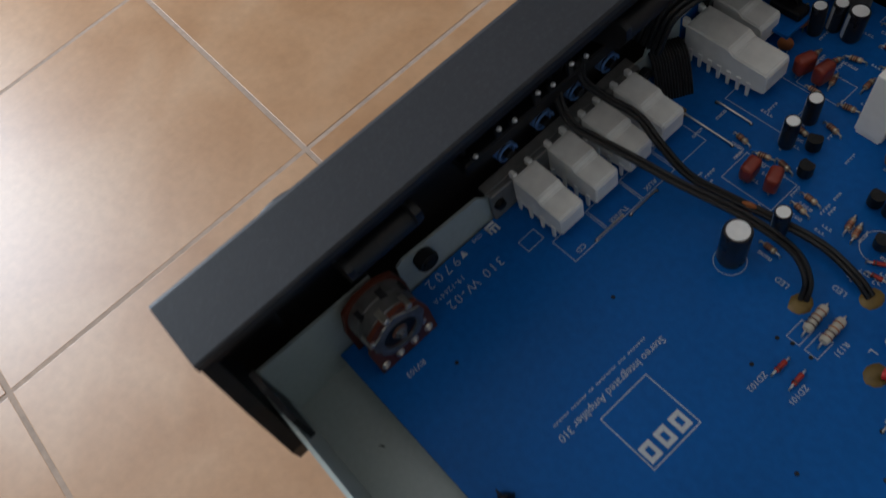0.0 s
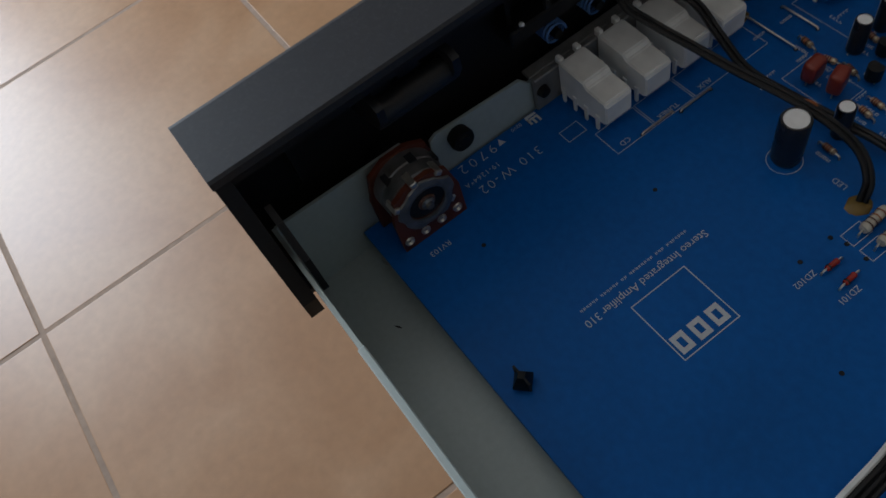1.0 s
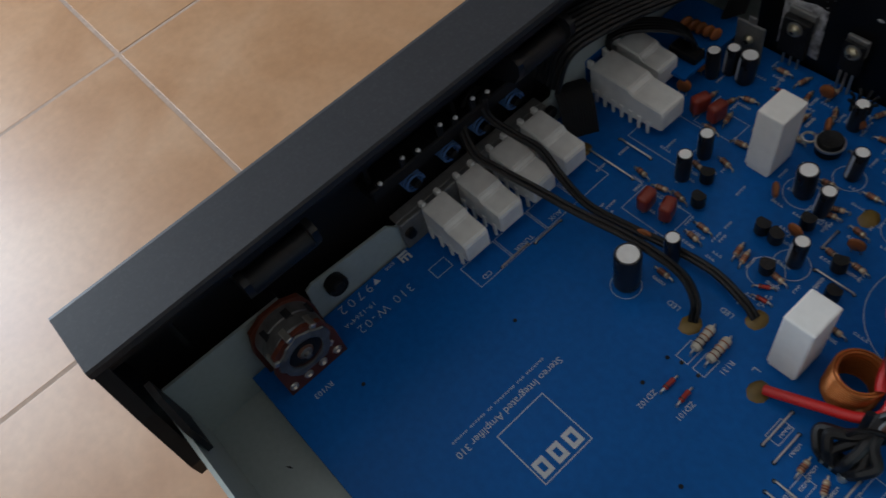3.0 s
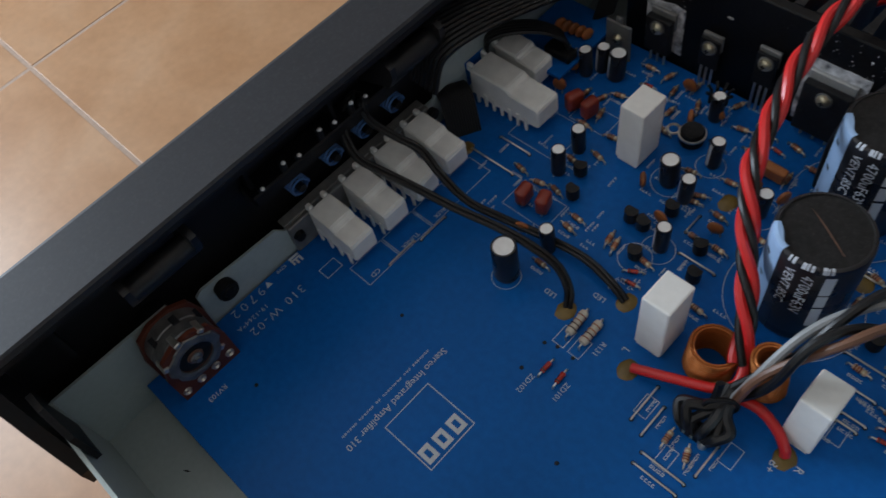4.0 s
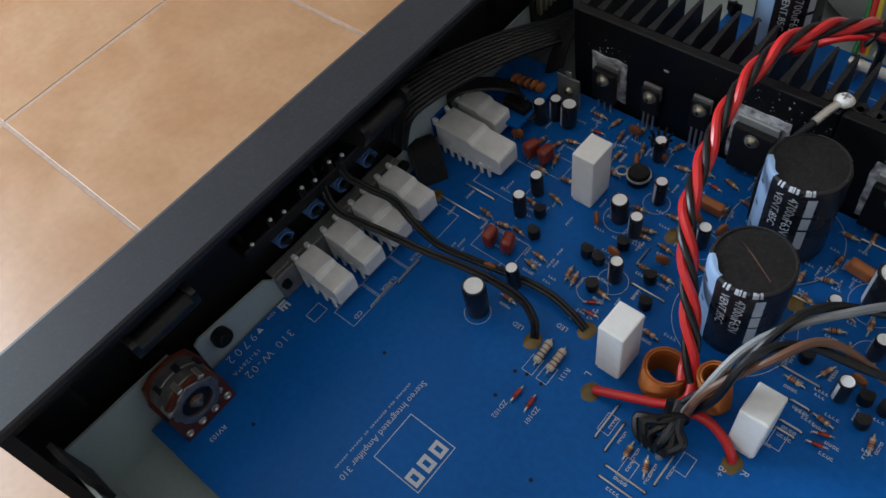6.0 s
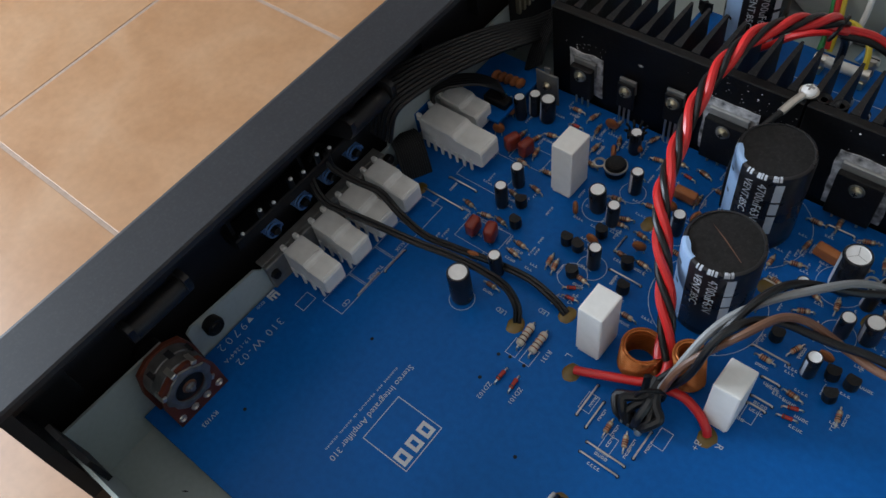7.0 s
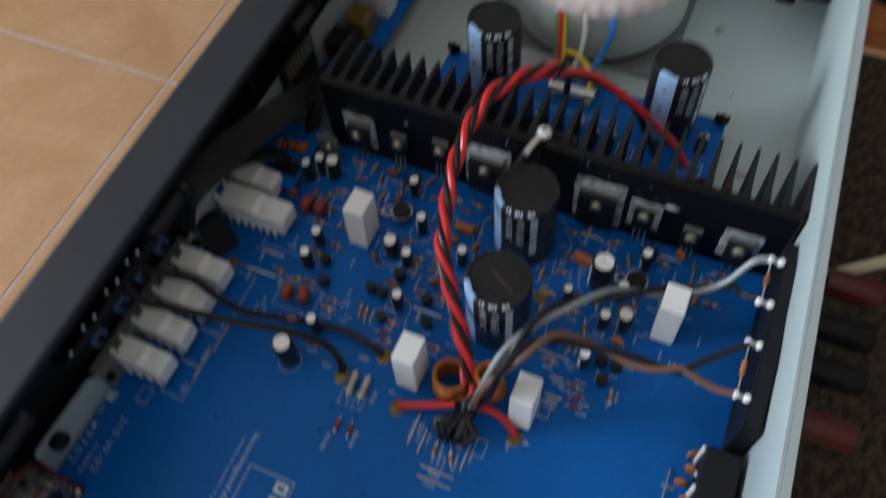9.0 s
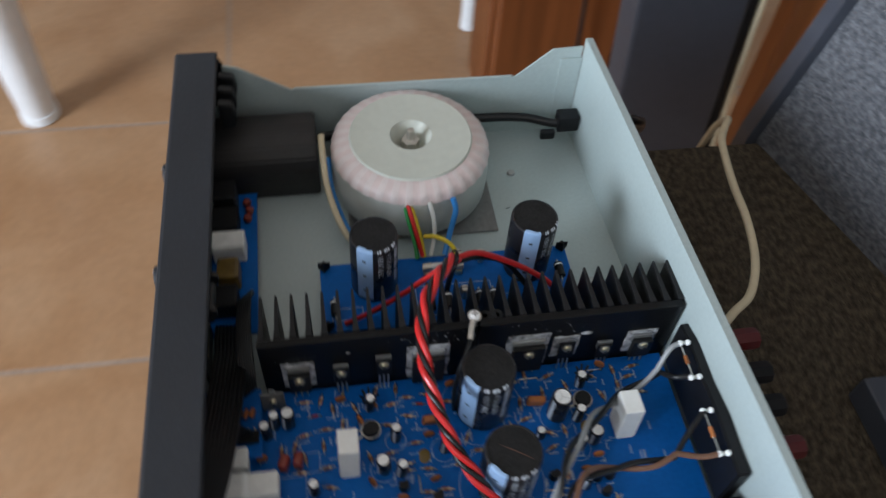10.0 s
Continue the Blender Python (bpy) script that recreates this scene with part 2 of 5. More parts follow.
def lathe(bm, profile, n=20, m=None):
    """Turns (radius, height) pairs round z."""
    m = m or Matrix.Identity(4)
    rings = []
    for r, h in profile:
        if r < 1e-7:
            rings.append([bm.verts.new(m @ Vector((0, 0, h)))])
        else:
            rings.append([bm.verts.new(m @ Vector((r * math.cos(2 * math.pi * i / n), r * math.sin(2 * math.pi * i / n), h))) for i in range(n)])
    for a, b in zip(rings, rings[1:]):
        for i in range(n):
            j = (i + 1) % n
            q = [a[i % len(a)], a[j % len(a)], b[j % len(b)], b[i % len(b)]]
            q = [p for k, p in enumerate(q) if p not in q[:k]]
            if len(q) > 2:
                f = bm.faces.new(q)
                f.smooth = True


def smooth_path(pts, n=10):
    """Catmull-Rom through the points."""
    p = [Vector(q) for q in pts]
    p = [p[0] * 2 - p[1]] + p + [p[-1] * 2 - p[-2]]
    out = []
    for i in range(1, len(p) - 2):
        a, b, c, d = p[i - 1:i + 3]
        for k in range(n):
            t = k / n
            out.append(0.5 * (2 * b + (c - a) * t + (2 * a - 5 * b + 4 * c - d) * t * t + (3 * b - a - 3 * c + d) * t ** 3))
    return out + [p[-2]]


def tube(bm, path, r, n=8, flat=1.0, cap=True):
    """A round or flattened wire along a path."""
    rings, up = [], Vector((0.13, 0.21, 1)).normalized()
    for i, p in enumerate(path):
        d = (path[min(i + 1, len(path) - 1)] - path[max(i - 1, 0)]).normalized()
        s = d.cross(up)
        s = s.normalized() if s.length > 1e-4 else Vector((1, 0, 0))
        up = s.cross(d).normalized()
        rings.append([bm.verts.new(p + s * (r * flat * math.cos(2 * math.pi * k / n)) + up * (r * math.sin(2 * math.pi * k / n))) for k in range(n)])
    for a, b in zip(rings, rings[1:]):
        for k in range(n):
            f = bm.faces.new((a[k], a[(k + 1) % n], b[(k + 1) % n], b[k]))
            f.smooth = True
    if cap:
        bm.faces.new(rings[0][::-1])
        bm.faces.new(rings[-1])


def prism(bm, outline, axis, a, b):
    """Extrudes a flat outline (pairs) along x, y or z from a to b."""
    def put(u, v, w):
        return {"x": (w, u, v), "y": (u, w, v), "z": (u, v, w)}[axis]
    lo = [bm.verts.new(put(u, v, a)) for u, v in outline]
    hi = [bm.verts.new(put(u, v, b)) for u, v in outline]
    bm.faces.new(lo)
    bm.faces.new(hi[::-1])
    n = len(outline)
    for i in range(n):
        bm.faces.new((lo[i], hi[i], hi[(i + 1) % n], lo[(i + 1) % n]))
    bmesh.ops.recalc_face_normals(bm, faces=bm.faces[:])


def thing(name, label, category, group="", loc=(0, 0, 0), rz=0.0, kind=""):
    ob = new(name)
    ob.empty_display_size = 0.005
    ob.matrix_basis = pose(*loc, 0, 0, rz)
    return tagged(ob, label, category, group, kind)


def part(name, bm, material, parent, label=""):
    me = bpy.data.meshes.new(name)
    soft = any(f.smooth for f in bm.faces)
    bmesh.ops.recalc_face_normals(bm, faces=bm.faces[:])
    bm.to_mesh(me)
    bm.free()
    me.materials.append(M[material])
    if soft:
        me.set_sharp_from_angle(angle=radians(38))
    ob = new(name, me)
    ob.parent = parent
    return tagged(ob, label)


def solo(name, bm, material, label, category, group="", kind=""):
    """A thing of one single mesh."""
    ob = part(name, bm, material, None)
    return tagged(ob, label, category, group, kind)


def pbox(name, material, parent, dims, bev=0.0, seg=1, label=""):
    bm = bmesh.new()
    box(bm, *dims, bev, seg)
    return part(name, bm, material, parent, label)


def plathe(name, material, parent, profile, n=20, m=None, label=""):
    bm = bmesh.new()
    lathe(bm, profile, n, m)
    return part(name, bm, material, parent, label)


def ptube(name, material, parent, pts, r, n=8, flat=1.0, steps=10, label=""):
    bm = bmesh.new()
    tube(bm, smooth_path(pts, steps), r, n, flat)
    return part(name, bm, material, parent, label)


def lettering(text, size, x, y, rz, parent, z=0.0003, material="silk", length=0.0, thin=-0.004):
    """Printed words; a length spreads the characters over it."""
    cu = bpy.data.curves.new("printed_text", "FONT")
    cu.body, cu.size, cu.resolution_u, cu.offset = text, size, 2, thin * size
    tmp = new("printed_text", cu)

    def shape():
        bpy.context.view_layer.update()
        return bpy.data.meshes.new_from_object(tmp.evaluated_get(bpy.context.evaluated_depsgraph_get()))
    me = shape()
    if length:
        for _ in range(3):
            cu.space_character = max(0.6, cu.space_character * (1 + 1.0 * (length / max(v.co.x for v in me.vertices) - 1)))
            me = shape()
    bpy.data.objects.remove(tmp)
    me.materials.clear()
    me.materials.append(M[material])
    ob = new("printed_text", me)
    ob.parent = parent
    ob.matrix_basis = pose(x, y, z, 0, 0, rz)
    return ob


FLOOR, SEAT, BASE = -0.49, -0.028, -0.010

# ---- room ----
def slab_wall(name, dims, material, label, cat="wall"):
    bm = bmesh.new()
    box(bm, *dims)
    return solo(name, bm, material, label, cat, kind="structure")


slab_wall("wall_south", (-2.5, 2.5, -2.6, -2.5, FLOOR, 2.05), "wall", "plain off-white painted wall of the room")
slab_wall("wall_north", (-2.5, 2.5, 3.5, 3.6, FLOOR, 2.05), "wall", "plain off-white painted wall of the room")
slab_wall("wall_east", (2.5, 2.6, -2.6, 3.6, FLOOR, 2.05), "wall", "plain off-white painted wall of the room")
slab_wall("ceiling", (-2.6, 2.6, -2.6, 3.6, 2.05, 2.15), "wall", "plain white painted ceiling of the room", "ceiling")
bm = bmesh.new()
for d in ((-2.6, -2.5, -2.6, -1.45, FLOOR, 2.05), (-2.6, -2.5, -0.25, 3.6, FLOOR, 2.05), (-2.6, -2.5, -1.45, -0.25, FLOOR, 0.0), (-2.6, -2.5, -1.45, -0.25, 1.45, 2.05)):
    box(bm, *d)
solo("wall_west", bm, "wall", "off-white wall with a wide window opening", "wall", kind="structure")
bm = bmesh.new()
for d in ((-2.58, -2.53, -1.45, -1.40, 0.0, 1.45), (-2.58, -2.53, -0.30, -0.25, 0.0, 1.45), (-2.58, -2.53, -1.40, -0.30, 0.0, 0.05), (-2.58, -2.53, -1.40, -0.30, 1.40, 1.45), (-2.58, -2.53, -0.87, -0.83, 0.05, 1.40)):
    box(bm, *d, 0.004)
solo("window_1", bm, "wired", "white framed window letting in daylight", "window", kind="structure")

# tiled floor: grout bed with raised tiles
bm = bmesh.new()
box(bm, -2.95, 2.95, -2.95, 3.95, FLOOR - 0.05, FLOOR - 0.004)
floor = solo("floor", bm, "grout", "beige glazed ceramic floor tiles with grey-brown joints", "floor", kind="structure")

# ---- armchair under the amplifier ----
chair = thing("armchair", "armchair with brown woven seat and grey woven back", "armchair")
pbox("seat_cushion", "seat", chair, (0.055, 0.60, 0.03, 0.424, SEAT - 0.14, SEAT), 0.012, 3)
bm = bmesh.new()
prism(bm, [(0.382, SEAT - 0.1), (0.390, SEAT), (0.475, 0.42), (0.66, 0.42), (0.66, SEAT - 0.1)], "y", -0.35, 0.42)
for v in bm.verts:
    v.co.x += (0.42 - v.co.y) * 0.29
part("backrest", bm, "backrest", chair, "pale grey woven backrest")
bm = bmesh.new()
prism(bm, [(0.376, SEAT - 0.1), (0.383, SEAT + 0.006), (0.466, 0.42), (0.50, 0.42), (0.41, SEAT - 0.1)], "y", 0.4206, 0.434)
part("edge_panel", bm, "slate", chair, "dark edge panel beside the backrest")
for x, y in ((0.09, 0.06), (0.09, 0.40), (0.57, 0.06), (0.57, 0.40)):
    plathe("leg", "wood", chair, [(0, FLOOR - 0.004), (0.014, FLOOR - 0.004), (0.02, SEAT - 0.14), (0, SEAT - 0.14)], 14, Matrix.Translation((x, y, 0)))

# ---- background furniture ----
ARM = thing("loudspeaker", "slate grey loudspeaker cabinet standing beside the armchair", "loudspeaker")
pbox("cabinet", "slate", ARM, (0.0, 0.102, 0.0, 0.04, 0.0, 0.66), 0.004, 2)
pbox("front_baffle", "black", ARM, (0.1022, 0.113, 0.002, 0.038, 0.004, 0.616), 0.003)
pbox("trim_strip", "cream", ARM, (0.1132, 0.1170, 0.000, 0.036, 0.004, 0.616), 0.001, 1, "pale edge strip")
ARM.matrix_basis = pose(0.384, 0.585, FLOOR - 0.004, 0, -4.0, 0)
cab = thing("wooden_cabinet", "reddish brown varnished wooden cabinet on the floor", "cabinet")
cab.location = (0.043, -0.036, 0)
pbox("carcass", "wood", cab, (0.275, 0.65, 0.98, 1.08, FLOOR + 0.03, 0.35), 0.004)
pbox("plinth", "wood", cab, (0.28, 0.64, 0.985, 1.075, FLOOR - 0.004, FLOOR + 0.0295))
pbox("door", "wood", cab, (0.282, 0.46, 0.962, 0.9795, FLOOR + 0.04, 0.34), 0.004)
pbox("door", "wood", cab, (0.464, 0.643, 0.962, 0.9795, FLOOR + 0.04, 0.34), 0.004)
side = thing("wooden_board", "orange-brown varnished wooden board behind the armchair", "wooden board")
side.location = (-0.012, 0.028, 0)
pbox("board", "orange_wood", side, (0.545, 0.68, 0.60, 0.63, FLOOR - 0.004, 0.4), 0.003)


def white_leg(x, y, r0, r1):
    ob = thing("plastic_chair_leg", "white translucent plastic furniture leg on the tiles", "furniture leg", "white legs", (x, y, FLOOR))
    plathe("leg", "plastic", ob, [(0, -0.004), (r0 * 0.9, -0.003), (r0, 0.006), (r1, 0.5), (0, 0.5)], 24)
    plathe("foot_cap", "plastic", ob, [(r0 * 0.6, -0.004), (r0 * 1.06, -0.002), (r0 * 1.06, 0.012), (r0 * 0.9, 0.014)], 24)
    return ob


white_leg(-0.340, 1.021, 0.026, 0.045)
white_leg(0.345, 1.185, 0.014, 0.016)

# ---- chassis ----
chassis = thing("amplifier_chassis", "pale green steel amplifier chassis with open top", "amplifier chassis")
X1, Y0, Y1 = 0.2560, 0.0055, 0.4305
bm = bmesh.new()
prism(bm, [(0.0125, Y0), (0.2629, Y0), (0.2470, Y1), (0.0125, Y1)], "z", BASE - 0.0012, BASE)
part("floor_plate", bm, "steel", chassis)
side_shape = [(0.0135, BASE), (X1 - 0.0012, BASE), (X1 - 0.0012, 0.058), (0.236, 0.057), (0.214, 0.037), (0.064, 0.037), (0.034, 0.056), (0.026, 0.058), (0.026, 0.026), (0.0135, 0.026)]
for ya, yb, shift in ((Y0, Y0 + 0.0012, 0.0071), (Y1 - 0.0012, Y1, -0.0088)):
    bm = bmesh.new()
    prism(bm, [(x + (shift if x > 0.2 else 0), min(z, 0.034) if shift > 0 and x < 0.1 else z) for x, z in side_shape], "y", ya, yb)
    sp = part("side_panel", bm, "steel", chassis)
    bm = bmesh.new()
    box(bm, 0.066, 0.212 + min(shift, 0), ya - (0.0005 if shift > 0 else 0.0003), yb + 0.0003, 0.0371, 0.0380, 0.0003)
    part("rolled_edge", bm, "steel", sp)
bm = bmesh.new()
prism(bm, [(0.2630, Y0), (0.2642, Y0), (0.2482, Y1), (0.2470, Y1)], "z", BASE, 0.0635)
rp = part("rear_panel", bm, "steel", chassis)
bm = bmesh.new()
prism(bm, [(0.2643, Y0), (0.2672, Y0), (0.2512, Y1), (0.2483, Y1)], "z", 0.0622, 0.0635)
part("folded_edge", bm, "steel", rp)
bm = bmesh.new()
prism(bm, [(0.2330, Y1 - 0.0024), (0.2466, Y1 - 0.0024), (0.2462, Y1 - 0.0014), (0.2330, Y1 - 0.0014)], "z", 0.0, 0.0500)
part("corner_flange", bm, "steel", rp)
bm = bmesh.new()
prism(bm, [(Y0 + 0.001, BASE), (Y1 - 0.001, BASE), (Y1 - 0.001, 0.024), (0.176, 0.024), (0.172, 0.0210), (0.168, 0.0120), (0.094, 0.0120), (0.091, 0.0155), (0.0600, 0.0175), (0.0575, 0.0160), (0.0570, 0.0060), (0.050, 0.0060), (0.049, 0.023), (Y0 + 0.001, 0.024)], "x", 0.0115, 0.0125)
part("front_plate", bm, "steel", chassis)
for x, y in ((0.02, 0.03), (0.082, 0.034), (0.24, 0.04), (0.2, 0.39), (0.23, 0.30)):
    plathe("rivet", "zinc", chassis, [(0, BASE + 0.0016), (0.0022, BASE + 0.0012), (0.0028, BASE)], 12, Matrix.Translation((x, y, 0)))
for x, y, l, a in ((0.040, 0.018, 0.003, 0.5), (0.19, 0.36, 0.004, 0.3), (0.215, 0.345, 0.003, 1.4)):
    bm = bmesh.new()
    c, s = math.cos(a), math.sin(a)
    bm.faces.new([bm.verts.new((x + u * c - v * s, y + u * s + v * c, BASE + 0.0002)) for u, v in ((0, -0.0002), (l * 0.6, -0.0004), (l, 0), (l * 0.5, 0.0003))])
    part("scratch", bm, "capdisc", chassis, "dark scuff mark")
for x, y in ((0.07, 0.05), (0.23, 0.05), (0.07, 0.39), (0.23, 0.39)):
    plathe("foot", "black", chassis, [(0, SEAT), (0.009, SEAT), (0.011, BASE - 0.0012), (0, BASE - 0.0012)], 20, Matrix.Translation((x, y, 0)))

# ---- front panel ----
fp = thing("front_panel", "charcoal moulded amplifier front panel, hollow and black inside", "front panel")
bm = bmesh.new()
prism(bm, [(0, -0.014), (0.0, 0.0622), (0.0006, 0.0635), (0.002, 0.064), (0.0232, 0.064), (0.024, 0.0634), (0.024, 0.0612), (0.003, 0.0612), (0.003, -0.0115), (0.011, -0.0115), (0.011, -0.014)], "y", 0.0, 0.435)
part("shell", bm, "panel", fp)
bm = bmesh.new()
box(bm, 0.0032, 0.0042, 0.001, 0.434, -0.011, 0.061)
part("inner_lining", bm, "black", fp)
for y in np.linspace(0.02, 0.415, 12):
    pbox("rib", "black", fp, (0.0042, 0.010, y, y + 0.0015, 0.03, 0.061))
bm = bmesh.new()
box(bm, 0.0215, 0.0238, 0.001, 0.434, 0.0585, 0.0611, 0.0004)
part("lip_edge", bm, "black", fp)
for ya, yb in ((0.0004, 0.0046), (0.4326, 0.4346)):
    bm = bmesh.new()
    prism(bm, [(0.0035, 0.061), (0.0236, 0.0612), (0.0310, 0.044), (0.0375, 0.022), (0.0365, 0.014), (0.029, 0.007), (0.0115, -0.008), (0.0035, -0.008)], "y", ya, yb)
    part("end_tab", bm, "black", fp)
# added black sheet over the near ear's inner face, to keep it dark
bm = bmesh.new()
prism(bm, [(0.0265, 0.0265), (0.0265, 0.0500), (0.0325, 0.0490), (0.0400, 0.0410), (0.0400, 0.0265)], "y", Y0 + 0.0016, Y0 + 0.0034)
part("inner_web", bm, "black", fp)
for y0, y1 in ((0.043, 0.066), (0.145, 0.167), (0.26, 0.28)):
    bm = bmesh.new()
    lathe(bm, [(0, y0), (0.0040, y0), (0.0040, y1), (0, y1)], 16, Matrix.Translation((0.0205, 0, 0.0480)) @ Matrix.Rotation(-math.pi / 2, 4, "X"))
    for y in (y0, y1):
        prism(bm, [(0.0042, 0.038), (0.0170, 0.0430), (0.0235, 0.0455), (0.0262, 0.0505), (0.0262, 0.0545), (0.0240, 0.0556), (0.0042, 0.0530)], "y", y - 0.0011, y + 0.0011)
    part("moulded_strut", bm, "moulding", fp)
for y in (0.3960, 0.4080, 0.4200):
    bm = bmesh.new()
    prism(bm, [(0.0240, 0.0380), (0.0320, 0.0400), (0.0335, 0.0480), (0.0320, 0.0560), (0.0240, 0.0575)], "y", y, y + 0.0060)
    bmesh.ops.bevel(bm, geom=bm.edges[:], offset=0.0008, segments=2, affect="EDGES")
    part("moulded_clip", bm, "moulding", fp)
knob_m = Matrix.Rotation(-math.pi / 2, 4, "Y")
for y, z, r, d in ((0.043, 0.022, 0.0185, 0.02), (0.30, 0.03, 0.006, 0.009), (0.372, 0.03, 0.006, 0.009)):
    kn = plathe("knob", "panel", fp, [(0, 0), (r, 0), (r, d * 0.85), (r * 0.93, d), (0, d)], 36, Matrix.Translation((0, y, z)) @ knob_m)
    pbox("pointer", "silk", kn, (-d - 0.0004, -d, y - 0.0006, y + 0.0006, z + r * 0.3, z + r * 0.85))

# ---- main circuit board ----
board = thing("main_circuit_board", "blue printed circuit board with white silkscreen printing", "circuit board")
bm = bmesh.new()
box(bm, 0.0132, 0.2505, 0.0275, 0.2425, -0.0016, 0.0, 0.0002)
part("laminate", bm, "board", board)


def ink(bm, x0, x1, y0, y1, z=0.00025):
    bm.faces.new([bm.verts.new(p) for p in ((x0, y0, z), (x1, y0, z), (x1, y1, z), (x0, y1, z))])


def ink_frame(bm, x0, x1, y0, y1, w=0.0003):
    ink(bm, x0, x1, y0, y0 + w)
    ink(bm, x0, x1, y1 - w, y1)
    ink(bm, x0, x0 + w, y0 + w, y1 - w)
    ink(bm, x1 - w, x1, y0 + w, y1 - w)


def ink_ring(bm, x, y, r, w=0.0003, n=40, a0=0.0, a1=2 * math.pi):
    for i in range(n):
        a, b = a0 + (a1 - a0) * i / n, a0 + (a1 - a0) * (i + 1) / n
        bm.faces.new([bm.verts.new((x + q * math.cos(c), y + q * math.sin(c), 0.00025)) for q, c in ((r, a), (r + w, a), (r + w, b), (r, b))])


bm = bmesh.new()
ink_frame(bm, 0.0842, 0.1042, 0.0695, 0.0885)
part("logo_frame", bm, "silk", board)
for y in (0.0868, 0.0808, 0.0748):
    bm = bmesh.new()
    ink(bm, 0.0972, 0.0986, y - 0.0043, y)
    ink(bm, 0.1014, 0.1028, y - 0.0043, y)
    ink(bm, 0.0986, 0.1014, y - 0.0013, y)
    ink(bm, 0.0986, 0.1014, y - 0.0043, y - 0.0030)
    part("logo_shape", bm, "silk", board)
lettering("Stereo Integrated Amplifier 310", 0.0034, 0.0795, 0.1003, -90, board, length=0.043)
bm = bmesh.new()
y = 0.0965
for w in (7, 3, 8, 2, 6, 6):
    for c in range(w):
        for k in range(2):
            ink(bm, 0.0762, 0.0768 + 0.0002 * ((c + k) % 2), y - 0.0002, y)
            y -= 0.00042
        y -= 0.00021
    y -= 0.0009
part("small_print", bm, "silk", board)
lettering("310 W-02", 0.0048, 0.0250, 0.0860, -90, board, length=0.0232, thin=-0.02)
lettering("9702", 0.0052, 0.0145, 0.0763, -90, board, length=0.0138, thin=-0.02)
lettering("19-1264*A", 0.0026, 0.0212, 0.0732, -90, board, length=0.0130, thin=-0.012)
lettering("02V0", 0.0019, 0.0143, 0.0875, -90, board)
lettering("RV103", 0.0027, 0.0335, 0.0455, -90, board)
lettering("CD", 0.0026, 0.0415, 0.1075, -90, board)
lettering("TUNER", 0.0025, 0.0418, 0.1265, -90, board)
lettering("AUX", 0.0025, 0.0418, 0.1400, -90, board)
lettering("LED", 0.0026, 0.0955, 0.1375, 180, board)
lettering("LED", 0.0026, 0.1085, 0.1460, 180, board)
lettering("R131", 0.0026, 0.1165, 0.1335, -90, board)
lettering("ZD102", 0.0025, 0.1065, 0.1115, -90, board)
lettering("ZD101", 0.0025, 0.1165, 0.1160, -90, board)
lettering("L", 0.0034, 0.1225, 0.1365, -90, board)
lettering("R", 0.0034, 0.1795, 0.1372, -90, board)
lettering("B+", 0.0034, 0.1735, 0.1345, -90, board)
bm = bmesh.new()
bm.faces.new([bm.verts.new(p) for p in ((0.0145, 0.0785, 0.00025), (0.0170, 0.0772, 0.00025), (0.0170, 0.0798, 0.00025))])
part("arrow_mark", bm, "silk", board)
bm = bmesh.new()
for d in ((0.0138, 0.0148, 0.0895, 0.0935), (0.0152, 0.0160, 0.0895, 0.0935), (0.0148, 0.0175, 0.0895, 0.0903), (0.0160, 0.0180, 0.0910, 0.0918), (0.0160, 0.0180, 0.0927, 0.0935)):
    ink(bm, *d)
part("square_mark", bm, "silk", board)
for d in ((0.026, 0.031, 0.0935, 0.1005), (0.034, 0.0445, 0.1010, 0.1160), (0.034, 0.0445, 0.1165, 0.1315), (0.034, 0.0445, 0.1320, 0.1470), (0.034, 0.0445, 0.1475, 0.1620), (0.038, 0.060, 0.1790, 0.1975), (0.051, 0.067, 0.1985, 0.2085), (0.057, 0.076, 0.1540, 0.1665)):
    bm = bmesh.new()
    ink_frame(bm, *d, 0.0002)
    part("outline_print", bm, "silk", board)
for x, y, r in ((0.149, 0.222, 0.0205), (0.152, 0.181, 0.0205), (0.097, 0.196, 0.0065), (0.078, 0.1325, 0.0048), (0.110, 0.171, 0.0055), (0.127, 0.202, 0.0062), (0.106, 0.164, 0.0055), (0.186, 0.213, 0.0085), (0.104, 0.2095, 0.005), (0.193, 0.194, 0.006)):
    bm = bmesh.new()
    ink_ring(bm, x, y, r, 0.0002)
    part("ring_print", bm, "silk", board)
# unreadable part numbers beside the parts
rng = random.Random(4)
bm = bmesh.new()
for k in range(230):
    x, y = rng.uniform(0.045, 0.235), rng.uniform(0.150, 0.240)
    if x > 0.155 and y < 0.158 or x > 0.205 and y < 0.185:
        continue
    a = rng.random() < 0.5
    for c in range(rng.choice((3, 4))):
        u, v = (x + c * 0.0012, y) if a else (x, y - c * 0.0012)
        q = rng.uniform(0.3, 0.8)
        lw = 0.00022
        ink(bm, u, u + 0.0009, v, v + lw)
        ink(bm, u, u + lw, v + lw, v + 0.0009)
        if q > 0.45:
            ink(bm, u + lw, u + 0.0009 * q, v + 0.0009 - lw, v + 0.0009)
tagged(part("part_number_print", bm, "silk", board), kind="stuff")
